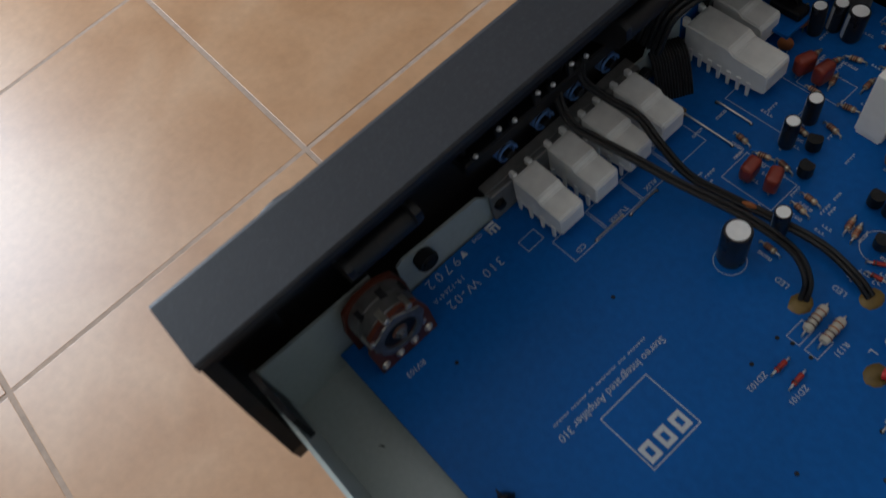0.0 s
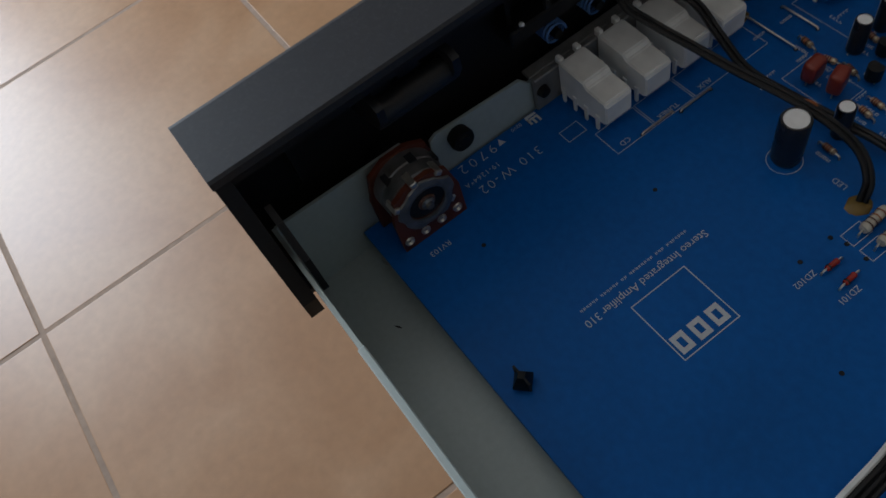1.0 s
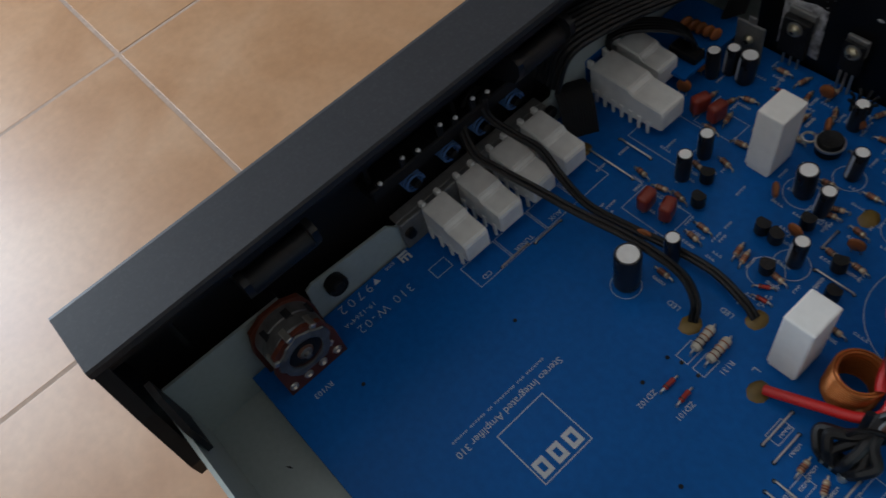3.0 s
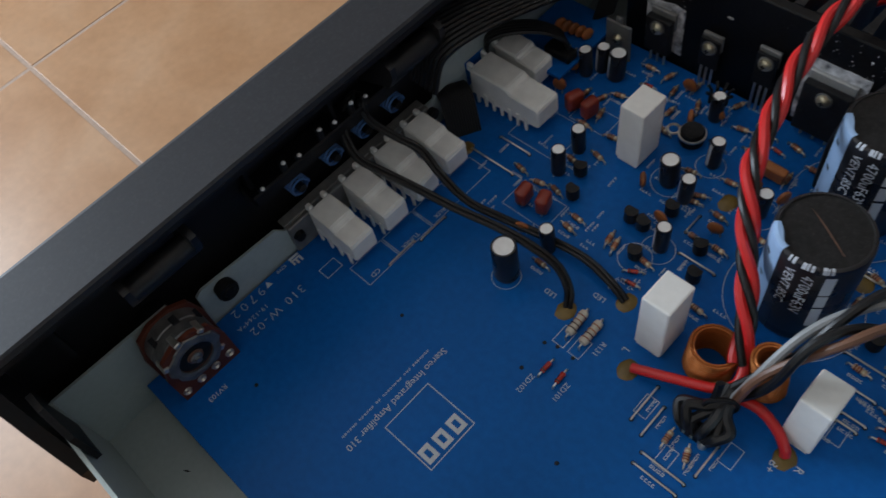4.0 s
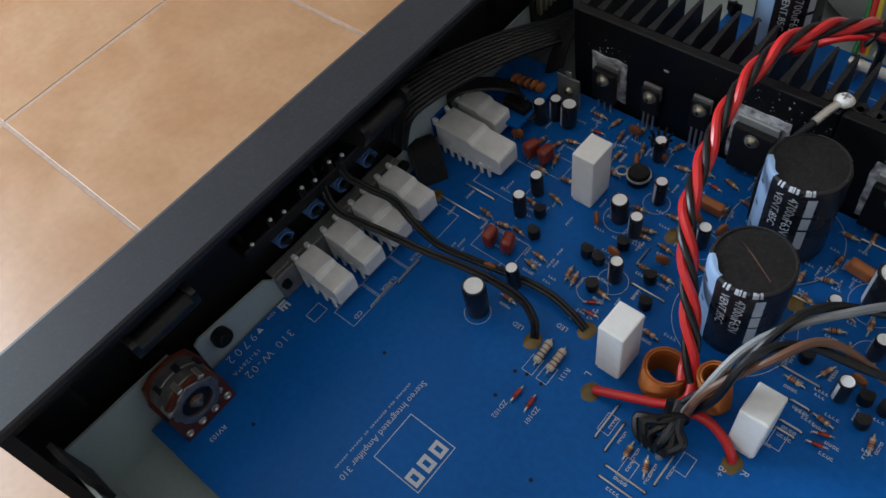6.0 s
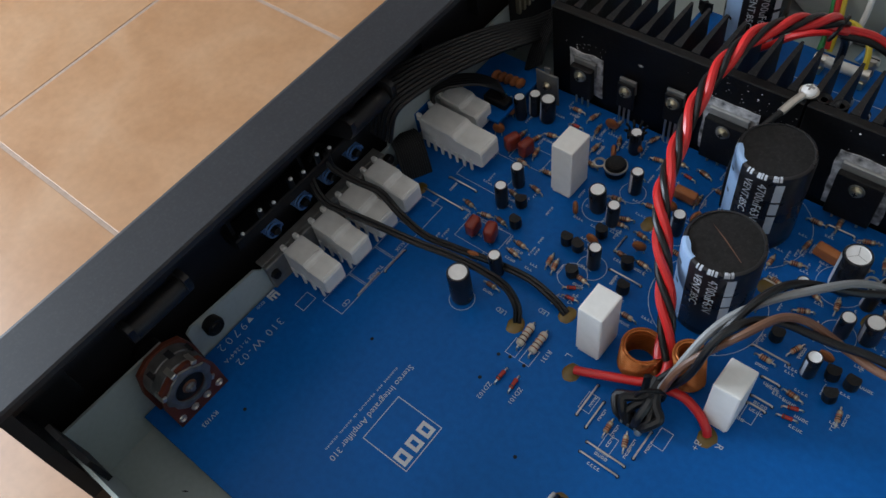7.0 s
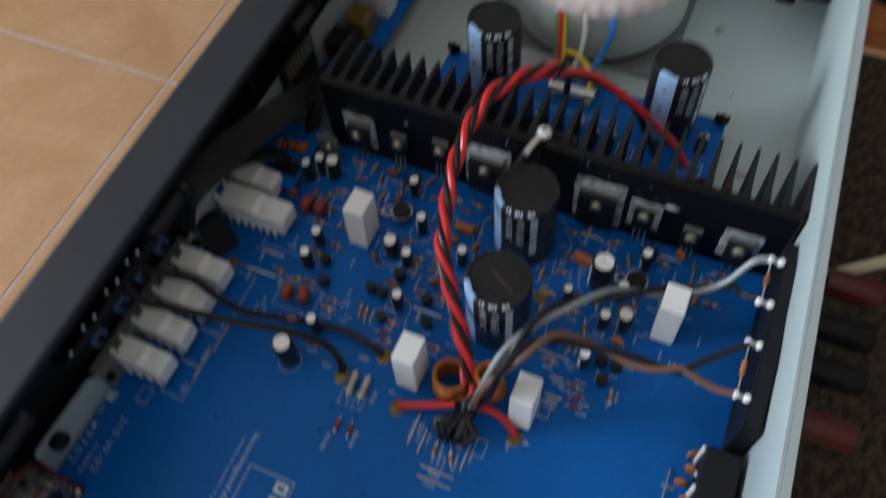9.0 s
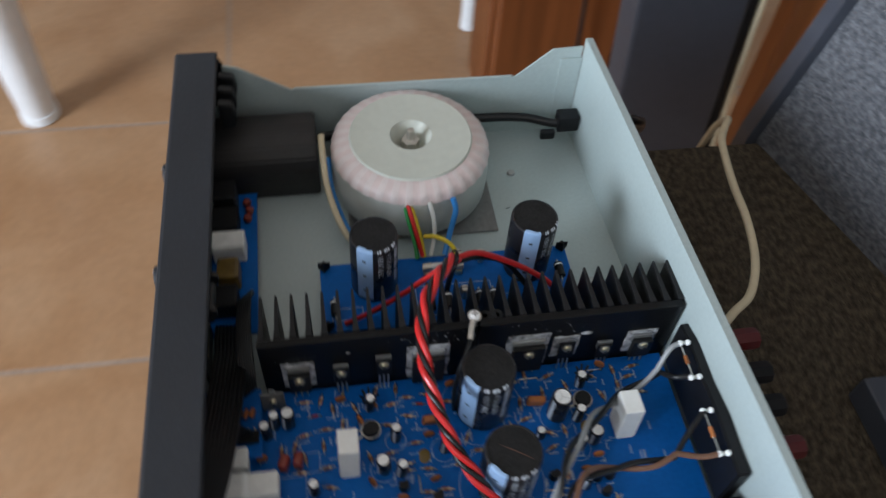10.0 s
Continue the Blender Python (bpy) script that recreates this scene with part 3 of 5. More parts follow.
for x, y, a in ((0.1065, 0.1275, 0), (0.1125, 0.1275, 0), (0.139, 0.125, 0), (0.152, 0.116, 1), (0.183, 0.152, 1), (0.165, 0.128, 0)):
    bm = bmesh.new()
    ink_frame(bm, x - 0.0022, x + 0.0022, y - 0.0035, y + 0.0035, 0.0002)
    part("outline_print", bm, "silk", board)
HOLES = ((0.103, 0.111), (0.103, 0.122), (0.042, 0.052), (0.107, 0.1235), (0.113, 0.1235), (0.13, 0.095), (0.061, 0.10))
for x, y in HOLES:
    plathe("drill_hole", "hole", board, [(0, 0.0003), (0.0006, 0.0003), (0.0007, 0.0001)], 10, Matrix.Translation((x, y, 0)))
for x, y in ((0.114, 0.149), (0.101, 0.135), (0.128, 0.131), (0.176, 0.137), (0.150, 0.091), (0.03, 0.164), (0.117, 0.2), (0.2, 0.205), (0.165, 0.199)):
    bm = bmesh.new()
    lathe(bm, [(0, 0.0007), (0.0018, 0.0006), (0.0029, 0.0002), (0.0031, 0.0)], 12, Matrix.Translation((x, y, 0)) @ Matrix.Diagonal((1, 1.25, 1, 1)))
    for v in bm.verts:
        v.co += Vector((noise.noise(v.co * 900), noise.noise(v.co * 900 + Vector((5, 0, 0))), 0)) * 0.0006
    part("glue_blob", bm, "glue", board)

# ---- small board parts ----
def electrolytic(r, h, label, group, disc_mat="alu", stripe=True):
    ob = thing("electrolytic_capacitor", label, "capacitor", group)
    plathe("sleeve", "sleeve", ob, [(0, 0.0004), (r * 0.93, 0.0004), (r, 0.0012), (r * 0.985, h * 0.13), (r, h * 0.17), (r, h - 0.0006), (r * 0.93, h), (r * 0.8, h)], 24)
    plathe("top", disc_mat, ob, [(r * 0.8, h - 0.0001), (r * 0.76, h - 0.0004), (0, h - 0.0004)], 24)
    if r > 0.0045:
        bm = bmesh.new()
        for a in (0, 2.094, 4.189):
            c, s = math.cos(a), math.sin(a)
            q = [(0.0, -0.02), (0.7, -0.02), (0.7, 0.02), (0.0, 0.02)]
            bm.faces.new([bm.verts.new((r * (u * c - v * s), r * (u * s + v * c), h - 0.00032)) for u, v in q])
        part("vent_score", bm, "zinc", ob)
    if stripe:
        bm = bmesh.new()
        vs = []
        for k in range(5):
            a = 3.6 + 0.5 * k / 4
            vs.append([bm.verts.new((1.01 * r * math.cos(a), 1.01 * r * math.sin(a), z)) for z in (0.0014, h - 0.0008)])
        for a, b in zip(vs, vs[1:]):
            bm.faces.new((a[0], b[0], b[1], a[1]))
        part("stripe", bm, "print", ob)
    for s in (-1, 1):
        plathe("lead", "tin", ob, [(0.0003, -0.001), (0.0003, 0.0006)], 6, Matrix.Translation((s * r * 0.4, 0, 0)))
    return ob


def scatter(first, places, spin=0.0, tilt=3.0, turn=25):
    """Sets the thing at the first place and copies at the others."""
    for i, (x, y) in enumerate(places):
        m = pose(x, y, 0.0, random.uniform(-tilt, tilt), random.uniform(-tilt, tilt), spin + random.uniform(-turn, turn))
        if i:
            copy_thing(first, m)
        else:
            first.matrix_basis = m


SMALL = [(0.0635, 0.1885), (0.064, 0.1765), (0.082, 0.1495), (0.105, 0.1925), (0.110, 0.172), (0.104, 0.2105), (0.093, 0.2285), (0.127, 0.202),
         (0.0425, 0.2195), (0.046, 0.2245), (0.196, 0.210), (0.1935, 0.195), (0.191, 0.1755), (0.202, 0.2285)]
scatter(electrolytic(0.0026, 0.0125, "small black electrolytic capacitor with bright aluminium top", "small electrolytic capacitors"), SMALL)
MEDIUM = [(0.0968, 0.1958), (0.2015, 0.198), (0.0525, 0.2245)]
scatter(electrolytic(0.0034, 0.0125, "medium black electrolytic capacitor with bright aluminium top", "medium electrolytic capacitors"), MEDIUM)
scatter(electrolytic(0.0023, 0.0075, "short black electrolytic capacitor with bright top", "short electrolytic capacitors"), [(0.1755, 0.203)])
scatter(electrolytic(0.0043, 0.0175, "single black electrolytic capacitor standing alone on bare board", "single electrolytic capacitor"), [(0.0775, 0.1335)], 0, 1)
scatter(electrolytic(0.0050, 0.0200, "leaning black electrolytic capacitor with pale blue stripe and vented top", "vented electrolytic capacitor"), [(0.186, 0.2135)], -20, 2)


def big_capacitor(x, y, z, r, h, rz, label, group):
    """Large can: sleeve with rolled rim, rubber disc, pale printed band with marks."""
    ob = thing("filter_capacitor", label, "capacitor", group, (x, y, z), rz)
    plathe("sleeve", "sleeve", ob, [(0, 0.0005), (r * 0.96, 0.0005), (r, 0.002), (r * 0.975, h * 0.09), (r, h * 0.13), (r, h - 0.0015), (r * 0.975, h - 0.0004), (r * 0.93, h), (r * 0.90, h)], 48)
    plathe("top", "capdisc", ob, [(r * 0.90, h), (r * 0.89, h - 0.0004), (r * 0.6, h - 0.0003), (0, h - 0.0003)], 48)

    def band(name, a0, a1, z0, z1, material, n=10, off=1.008):
        bm = bmesh.new()
        cols = [[bm.verts.new((off * r * math.cos(a0 + (a1 - a0) * k / n), off * r * math.sin(a0 + (a1 - a0) * k / n), q)) for q in (z0, z1)] for k in range(n + 1)]
        for a, b in zip(cols, cols[1:]):
            f = bm.faces.new((a[0], b[0], b[1], a[1]))
            f.smooth = True
        return part(name, bm, material, ob)

    def skirt(name, a0, a1, material):
        bm = bmesh.new()
        n = 10
        cols = []
        for k in range(n + 1):
            a = a0 + (a1 - a0) * k / n
            cols.append([bm.verts.new((q * r * math.cos(a), q * r * math.sin(a), w)) for q, w in ((1.008, h - 0.0016), (0.985, h - 0.0001), (0.92, h + 0.0003), (0.84 + 0.03 * math.sin(9 * a), h + 0.0003))])
        for a, b in zip(cols, cols[1:]):
            for i in range(3):
                bm.faces.new((a[i], b[i], b[i + 1], a[i + 1]))
        part(name, bm, material, ob)

    band("minus_band", -0.42, 0.30, 0.003, h - 0.0016, "stripe")
    skirt("band_edge", -0.42, 0.30, "stripe")
    for q in (0.22, 0.52, 0.80):
        band("minus_mark", -0.14, 0.02, h * q, h * q + 0.0014, "sleeve", 4, 1.013)
    for i, (a, hh, txt) in enumerate(((0.52, 0.0040, "VENT.85C"), (0.88, 0.0044, "4700uF63V"))):
        # printed words run up the side, letter by letter round the curve
        size = hh
        cu = bpy.data.curves.new("printed_text", "FONT")
        cu.body, cu.size, cu.resolution_u = txt, size, 2
        tmp = new("printed_text", cu)
        me = bpy.data.meshes.new_from_object(tmp.evaluated_get(bpy.context.evaluated_depsgraph_get()))
        bpy.data.objects.remove(tmp)
        for v in me.vertices:
            u, w = v.co.x, v.co.y
            ang = a + w / r
            v.co = Vector((1.010 * r * math.cos(ang), 1.010 * r * math.sin(ang), h - 0.0035 - u))
        me.materials.clear()
        me.materials.append(M["print"])
        tx = new("printed_text", me)
        tx.parent = ob
    for k, (q, l) in enumerate(((0.93, 0.009), (0.69, 0.006), (0.52, 0.010))):
        band("brand_shape", 1.30, 1.52, h * q - l, h * q, "print", 4, 1.010)
    for k, a in enumerate((0.50, 0.59, 0.80, 0.90, 0.98, 1.20, 1.29, 1.36)):
        bm = bmesh.new()
        q = [(1.006, h - 0.0012), (0.97, h + 0.0001), (0.93 - 0.02 * (k % 2), h + 0.0004)]
        c = [[bm.verts.new((s * r * math.cos(a + d), s * r * math.sin(a + d), w)) for s, w in q] for d in (0, 0.045 + 0.02 * (k % 3))]
        for i in range(2):
            bm.faces.new((c[0][i], c[1][i], c[1][i + 1], c[0][i + 1]))
        part("rim_print", bm, "print", ob)
    return ob


LBL = "large black filter capacitor with pale blue minus band"
big_capacitor(0.149, 0.2220, 0.0, 0.0132, 0.0415, 222, LBL + " beside heat sink", "filter capacitors on main board")
bc = big_capacitor(0.1525, 0.1805, 0.0, 0.0132, 0.040, 228, LBL + " and scratched top", "filter capacitors on main board")
bm = bmesh.new()
bm.faces.new([bm.verts.new(p) for p in ((-0.0016, 0.0088, 0.0402), (-0.0018, 0.0087, 0.0402), (-0.0003, -0.0010, 0.0402), (0.0014, -0.0078, 0.0402), (0.0001, -0.0009, 0.0402))])
part("scratch", bm, "brown", bc, "tan scratch on the grey top")
big_capacitor(0.103, 0.305, 0.0, 0.0128, 0.044, 245, LBL + " on supply board", "filter capacitors on supply board")
big_capacitor(0.190, 0.308, 0.0, 0.0128, 0.044, 255, LBL + " on supply board", "filter capacitors on supply board")


def cement_resistor(x, y, lx, ly, h, lean, rz=0.0):
    ob = thing("cement_resistor", "white ceramic block power resistor standing upright", "resistor", "ceramic power resistors")
    pbox("body", "white", ob, (-lx / 2, lx / 2, -ly / 2, ly / 2, 0.0012, h), 0.0007, 2)
    for s in (-1, 1):
        pbox("foot", "white", ob, (-lx / 2 + 0.0008, lx / 2 - 0.0008, s * ly * 0.4 - 0.0008, s * ly * 0.4 + 0.0008, 0.0, 0.00115))
    ob.matrix_basis = pose(x, y, 0, lean[0], lean[1], rz)


cement_resistor(0.0805, 0.1995, 0.0095, 0.0125, 0.0265, (-2, 1))
cement_resistor(0.1285, 0.1455, 0.0095, 0.0125, 0.0262, (-3, 0))
cement_resistor(0.1757, 0.1470, 0.0093, 0.0125, 0.0225, (-6, 0))
cement_resistor(0.2173, 0.2025, 0.0095, 0.0125, 0.0262, (-3, 0))


def to92(places, label="black three-legged transistor standing on its wires"):
    ob = thing("small_transistor", label, "transistor", "small transistors")
    bm = bmesh.new()
    r, n = 0.0024, 14
    out = [(r * math.cos(a), r * math.sin(a)) for a in np.linspace(-0.7, math.pi + 0.7, n)]
    prism(bm, out, "z", 0.0016, 0.0062)
    part("case", bm, "epoxy", ob)
    for s in (-1, 0, 1):
        plathe("wire", "tin", ob, [(0.00025, -0.001), (0.00025, 0.0018)], 6, Matrix.Translation((s * 0.0012, 0.0003, 0)))
    scatter(ob, places, 180, 5)


to92([(0.0712, 0.1798), (0.0752, 0.1705), (0.0962, 0.1748), (0.1012, 0.1748), (0.1053, 0.185), (0.106, 0.1642), (0.121, 0.178), (0.125, 0.168), (0.177, 0.181), (0.198, 0.178), (0.204, 0.178), (0.2005, 0.1705)])

film = thing("film_capacitor", "glossy red-brown dipped film capacitor", "capacitor", "film capacitors")
bm = bmesh.new()
box(bm, -0.0034, 0.0034, -0.0022, 0.0022, 0.0018, 0.0092, 0.0016, 3)
for f in bm.faces:
    f.smooth = True
part("body", bm, "film", film)
for s in (-1, 1):
    plathe("lead", "tin", film, [(0.0003, -0.001), (0.0003, 0.0024)], 6, Matrix.Translation((s * 0.0022, 0, 0)))
scatter(film, [(0.0632, 0.1592), (0.0710, 0.1602), (0.0505, 0.2022), (0.0572, 0.2027)], 90, 3)

disc = thing("disc_capacitor", "small orange-brown ceramic disc capacitor", "capacitor", "ceramic disc capacitors")
bm = bmesh.new()
lathe(bm, [(0, -0.0011), (0.0018, -0.001), (0.0027, -0.0004), (0.0027, 0.0004), (0.0018, 0.001), (0, 0.0011)], 18, Matrix.Translation((0, 0, 0.0042)) @ Matrix.Rotation(math.pi / 2, 4, "X"))
part("body", bm, "disc", disc)
for s in (-1, 1):
    plathe("lead", "tin", disc, [(0.00025, -0.001), (0.00025, 0.0024)], 6, Matrix.Translation((s * 0.0014, 0, 0)))
scatter(disc, [(0.105, 0.180), (0.121, 0.187), (0.071, 0.149), (0.040, 0.206), (0.079, 0.2335), (0.095, 0.2285), (0.194, 0.183), (0.2405, 0.154), (0.2415, 0.148), (0.2425, 0.137), (0.2395, 0.1425), (0.0285, 0.223), (0.038, 0.217)], 10, 8)
flat = thing("film_capacitor", "flat amber-brown dipped capacitor", "capacitor", "amber capacitors")
bm = bmesh.new()
box(bm, -0.0046, 0.0046, -0.0017, 0.0017, 0.0014, 0.0075, 0.0012, 3)
part("body", bm, "disc", flat)
scatter(flat, [(0.122, 0.217), (0.176, 0.2205)], 20, 8)


def resistor(length, r, body, bands, label, group):
    """Axial part: bellied body, colour bands, bent wires."""
    ob = thing("axial_resistor", label, "resistor", group)
    ry = Matrix.Translation((0, 0, r + 0.0004)) @ Matrix.Rotation(math.pi / 2, 4, "Y")
    a = length / 2
    bd = plathe("body", body, ob, [(0, -a), (r * 0.8, -a), (r, -a * 0.75), (r * 0.86, -a * 0.4), (r * 0.86, a * 0.4), (r, a * 0.75), (r * 0.8, a), (0, a)], 12, ry)
    for p, c in zip((-0.62, -0.25, 0.1, 0.55), bands):
        plathe("band", c, bd, [(r * 1.03, a * p - 0.00022), (r * 1.06, a * p), (r * 1.03, a * p + 0.00022)], 12, ry)
    for s in (-1, 1):
        bm = bmesh.new()
        tube(bm, [Vector((s * a, 0, r + 0.0004)), Vector((s * (a + 0.0012), 0, r + 0.0004)), Vector((s * (a + 0.0016), 0, r)), Vector((s * (a + 0.0017), 0, -0.0006))], 0.0003, 6)
        part("lead", bm, "tin", ob)
    return ob


RX = [(0.191, 0.165), (0.178, 0.172), (0.0822, 0.1642), (0.082, 0.1595), (0.069, 0.169), (0.0622, 0.168), (0.065, 0.183), (0.110, 0.164), (0.1085, 0.1962), (0.108, 0.193),
      (0.1005, 0.203), (0.118, 0.193), (0.1165, 0.1815), (0.125, 0.182), (0.132, 0.160), (0.084, 0.143), (0.061, 0.235), (0.060, 0.217), (0.053, 0.169), (0.186, 0.235), (0.180, 0.196), (0.158, 0.199)]
scatter(resistor(0.0042, 0.00095, "body", ("band_a", "band_b", "band_a", "brass"), "small beige axial resistor with colour bands", "small axial resistors"), RX, 0, 0.5)
RY = [(0.0955, 0.1645), (0.0985, 0.1635), (0.127, 0.219), (0.0745, 0.230), (0.0855, 0.229), (0.079, 0.221), (0.049, 0.2105), (0.0555, 0.2122), (0.169, 0.222), (0.1845, 0.181), (0.149, 0.121), (0.156, 0.120), (0.2055, 0.1665), (0.212, 0.221), (0.222, 0.226), (0.139, 0.2065)]
scatter(resistor(0.0042, 0.00095, "body", ("band_b", "band_a", "band_b", "brass"), "small beige axial resistor with colour bands", "small axial resistors"), RY, 90, 0.5)
scatter(resistor(0.0034, 0.0008, "glass", ("sleeve",), "small red glass diode with a black end band", "glass diodes"), [(0.193, 0.161), (0.193, 0.157), (0.109, 0.159), (0.111, 0.155), (0.118, 0.2275), (0.0655, 0.227)], 5, 0.5)
scatter(resistor(0.0040, 0.0009, "glass", ("sleeve",), "small red glass diode with a black end band", "glass diodes"), [(0.109, 0.1155), (0.1145, 0.1155)], 90, 0.5, 4)
scatter(resistor(0.0090, 0.0016, "pale", ("band_a", "band_a", "disc", "band_b"), "larger pale ceramic resistor with dark bands", "larger axial resistors"), [(0.107, 0.133), (0.1125, 0.133)], 90, 0.3, 4)


def jumper(x0, y0, x1, y1):
    ob = thing("wire_link", "straight tinned wire link lying on the board", "wire link", "wire links")
    a, b = Vector((x0, y0, 0)), Vector((x1, y1, 0))
    d = (b - a).normalized()
    bm = bmesh.new()
    tube(bm, [a + Vector((0, 0, -0.0006)), a + Vector((0, 0, 0.0006)), a + d * 0.0004 + Vector((0, 0, 0.0009)), b - d * 0.0004 + Vector((0, 0, 0.0009)), b + Vector((0, 0, 0.0006)), b + Vector((0, 0, -0.0006))], 0.00034, 6)
    part("wire", bm, "tin", ob)
    for p in (a, b):
        plathe("hole", "hole", ob, [(0, 0.0002), (0.0007, 0.0002)], 10, Matrix.Translation(p))


for q in [(0.138, 0.132, 0.138, 0.119), (0.143, 0.128, 0.143, 0.117), (0.146, 0.113, 0.160, 0.113), (0.146, 0.109, 0.160, 0.109), (0.161, 0.128, 0.161, 0.117),
          (0.1805, 0.158, 0.1875, 0.158), (0.1805, 0.155, 0.1865, 0.155), (0.180, 0.166, 0.186, 0.166), (0.172, 0.175, 0.185, 0.175), (0.116, 0.174, 0.129, 0.174)]:
    jumper(*q)
for q in [(0.113, 0.182, 0.113, 0.190), (0.032, 0.1655, 0.052, 0.1655), (0.037, 0.176, 0.051, 0.176), (0.044, 0.111, 0.044, 0.123), (0.0455, 0.125, 0.0455, 0.137),
          (0.171, 0.235, 0.181, 0.235), (0.163, 0.201, 0.171, 0.201), (0.2345, 0.130, 0.2345, 0.147), (0.206, 0.236, 0.216, 0.236), (0.087, 0.220, 0.087, 0.226)]:
    jumper(*q)


# short unreadable part numbers printed beside resistors, links and transistors
bm = bmesh.new()
rng3 = random.Random(23)


def number_bars(x, y, along_x, chars):
    """Bars the size of a printed part number."""
    for c in range(chars):
        u, v = (x + c * 0.0012, y) if along_x else (x, y - c * 0.0012)
        lw, q = 0.00022, rng3.random()
        ink(bm, u, u + 0.0009, v, v + lw)
        ink(bm, u, u + lw, v + lw, v + 0.0010)
        if q > 0.4:
            ink(bm, u + 0.0009 - lw, u + 0.0009, v + lw, v + 0.0010)
        if q < 0.6:
            ink(bm, u + lw, u + 0.0009 - lw, v + 0.0010 - lw, v + 0.0010)


for x, y in RX:
    number_bars(x - 0.0020, y - 0.0030, True, 4)
for x, y in RY:
    number_bars(x + 0.0018, y + 0.0018, False, 4)
for x, y in ((0.1395, 0.1275), (0.1445, 0.1250), (0.1500, 0.1110), (0.1500, 0.1068), (0.1625, 0.1245), (0.1820, 0.1560), (0.1820, 0.1530), (0.1815, 0.1640), (0.1760, 0.1730), (0.1190, 0.1722), (0.1515, 0.1190), (0.1580, 0.1190), (0.0400, 0.1638), (0.0410, 0.1742), (0.1945, 0.1590), (0.1945, 0.1550), (0.1780, 0.1480), (0.1310, 0.1510), (0.2330, 0.1400), (0.2330, 0.1320), (0.1905, 0.1900), (0.2065, 0.1800)):
    number_bars(x, y, x > 0.146 and y < 0.114 or x > 0.17, 4)
tagged(part("part_number_print", bm, "silk", board), kind="stuff")


def coil(x, y, z, r, h, turns, m, label):
    ob = thing("copper_coil", label, "coil", "copper coils")
    for k, rr in enumerate((r, r - 0.0009)):
        bm = bmesh.new()
        tube(bm, [Vector((rr * math.cos(a), rr * math.sin(a), 0.0006 + h * a / (turns * 2 * math.pi))) for a in np.linspace(0, turns * 2 * math.pi, turns * 22)], 0.00046, 6)
        part("winding", bm, "copper", ob)
    bm = bmesh.new()
    lathe(bm, [(r - 0.0015, 0.0004), (r - 0.0010, 0.0004), (r - 0.0010, h - 0.0012), (r - 0.0015, h - 0.0012)], 28)
    part("former", bm, "copper", ob)
    ob.matrix_basis = Matrix.Translation((x, y, z)) @ m


coil(0.1448, 0.1468, 0.0, 0.0071, 0.0125, 11, pose(0, 0, 0, -3, 2, 0), "upright coil of enamelled copper wire")
coil(0.1615, 0.1515, 0.0, 0.0050, 0.0185, 18, pose(0, 0, 0, 2, -6, 0), "copper coil half hidden behind wires")

can = thing("metal_can_transistor", "round metal-can device with black top and clip ring", "transistor", "metal cans")
plathe("can", "epoxy", can, [(0, 0.0005), (0.0043, 0.0005), (0.0043, 0.0055), (0.0038, 0.0062), (0, 0.0058)], 24)
plathe("flange", "tin", can, [(0.0043, 0.0038), (0.0049, 0.0038), (0.0049, 0.0046), (0.0043, 0.0046)], 24)
bm = bmesh.new()
tube(bm, [Vector((-0.0068 + 0.0022 * math.cos(a), 0.0022 * math.sin(a), 0.0035)) for a in np.linspace(0, 2 * math.pi, 20)], 0.0005, 6, cap=False)
part("clip_loop", bm, "tin", can)
scatter(can, [(0.0925, 0.2150), (0.2005, 0.2185)], 0, 2)
clip_m = pose(0.093, 0.2285, 0)
clip = thing("heat_clip", "finned dark metal clip round a small can", "heat clip", "heat clips")
for k in range(8):
    a = k * math.pi / 4
    c, q = math.cos(a), math.sin(a)
    bm = bmesh.new()
    tube(bm, [Vector((0.0030 * c, 0.0030 * q, 0.009)), Vector((0.0031 * c, 0.0031 * q, 0.0128)), Vector((0.0046 * c, 0.0046 * q, 0.0142))], 0.0006, 6)
    part("prong", bm, "epoxy", clip)
clip.matrix_basis = clip_m
copy_thing(clip, pose(0.202, 0.2285, 0))

# further small parts in the crowded rows under the heat sink
rng2 = random.Random(11)
taken = list(SMALL) + list(MEDIUM) + list(RX) + list(RY) + [(0.149, 0.222), (0.1525, 0.1805), (0.0925, 0.215), (0.2005, 0.2185), (0.186, 0.2135), (0.122, 0.217), (0.176, 0.2205)]
EXTRA = []
for _ in range(900):
    x, y = rng2.uniform(0.058, 0.236), rng2.uniform(0.188, 0.2375)
    if 0.072 < x < 0.090 and y < 0.211 or x > 0.205 and y < 0.216 or math.hypot(x - 0.149, y - 0.222) < 0.0175 or math.hypot(x - 0.1525, y - 0.1805) < 0.0175:
        continue
    if all(math.hypot(x - a, y - c) > 0.0072 for a, c in taken):
        EXTRA.append((x, y))
        taken.append((x, y))
half = len(EXTRA) // 2
scatter(resistor(0.0042, 0.00095, "body", ("band_a", "band_a", "band_b", "brass"), "small beige axial resistor with colour bands", "small axial resistors"), EXTRA[:half], 0, 0.5)
scatter(resistor(0.0042, 0.00095, "body", ("band_b", "band_b", "band_a", "brass"), "small beige axial resistor with colour bands", "small axial resistors"), EXTRA[half:-8], 90, 0.5)
for q in EXTRA[-8:]:
    copy_thing(disc, pose(q[0], q[1], 0, 0, 0, rng2.uniform(0, 180)))

# ---- selector switches ----
rail = thing("switch_rail", "dusty zinc-plated rail carrying the selector switches", "bracket")
pbox("rail", "drab", rail, (0.0128, 0.0150, 0.0945, 0.1630, 0.0005, 0.0140), 0.0004)
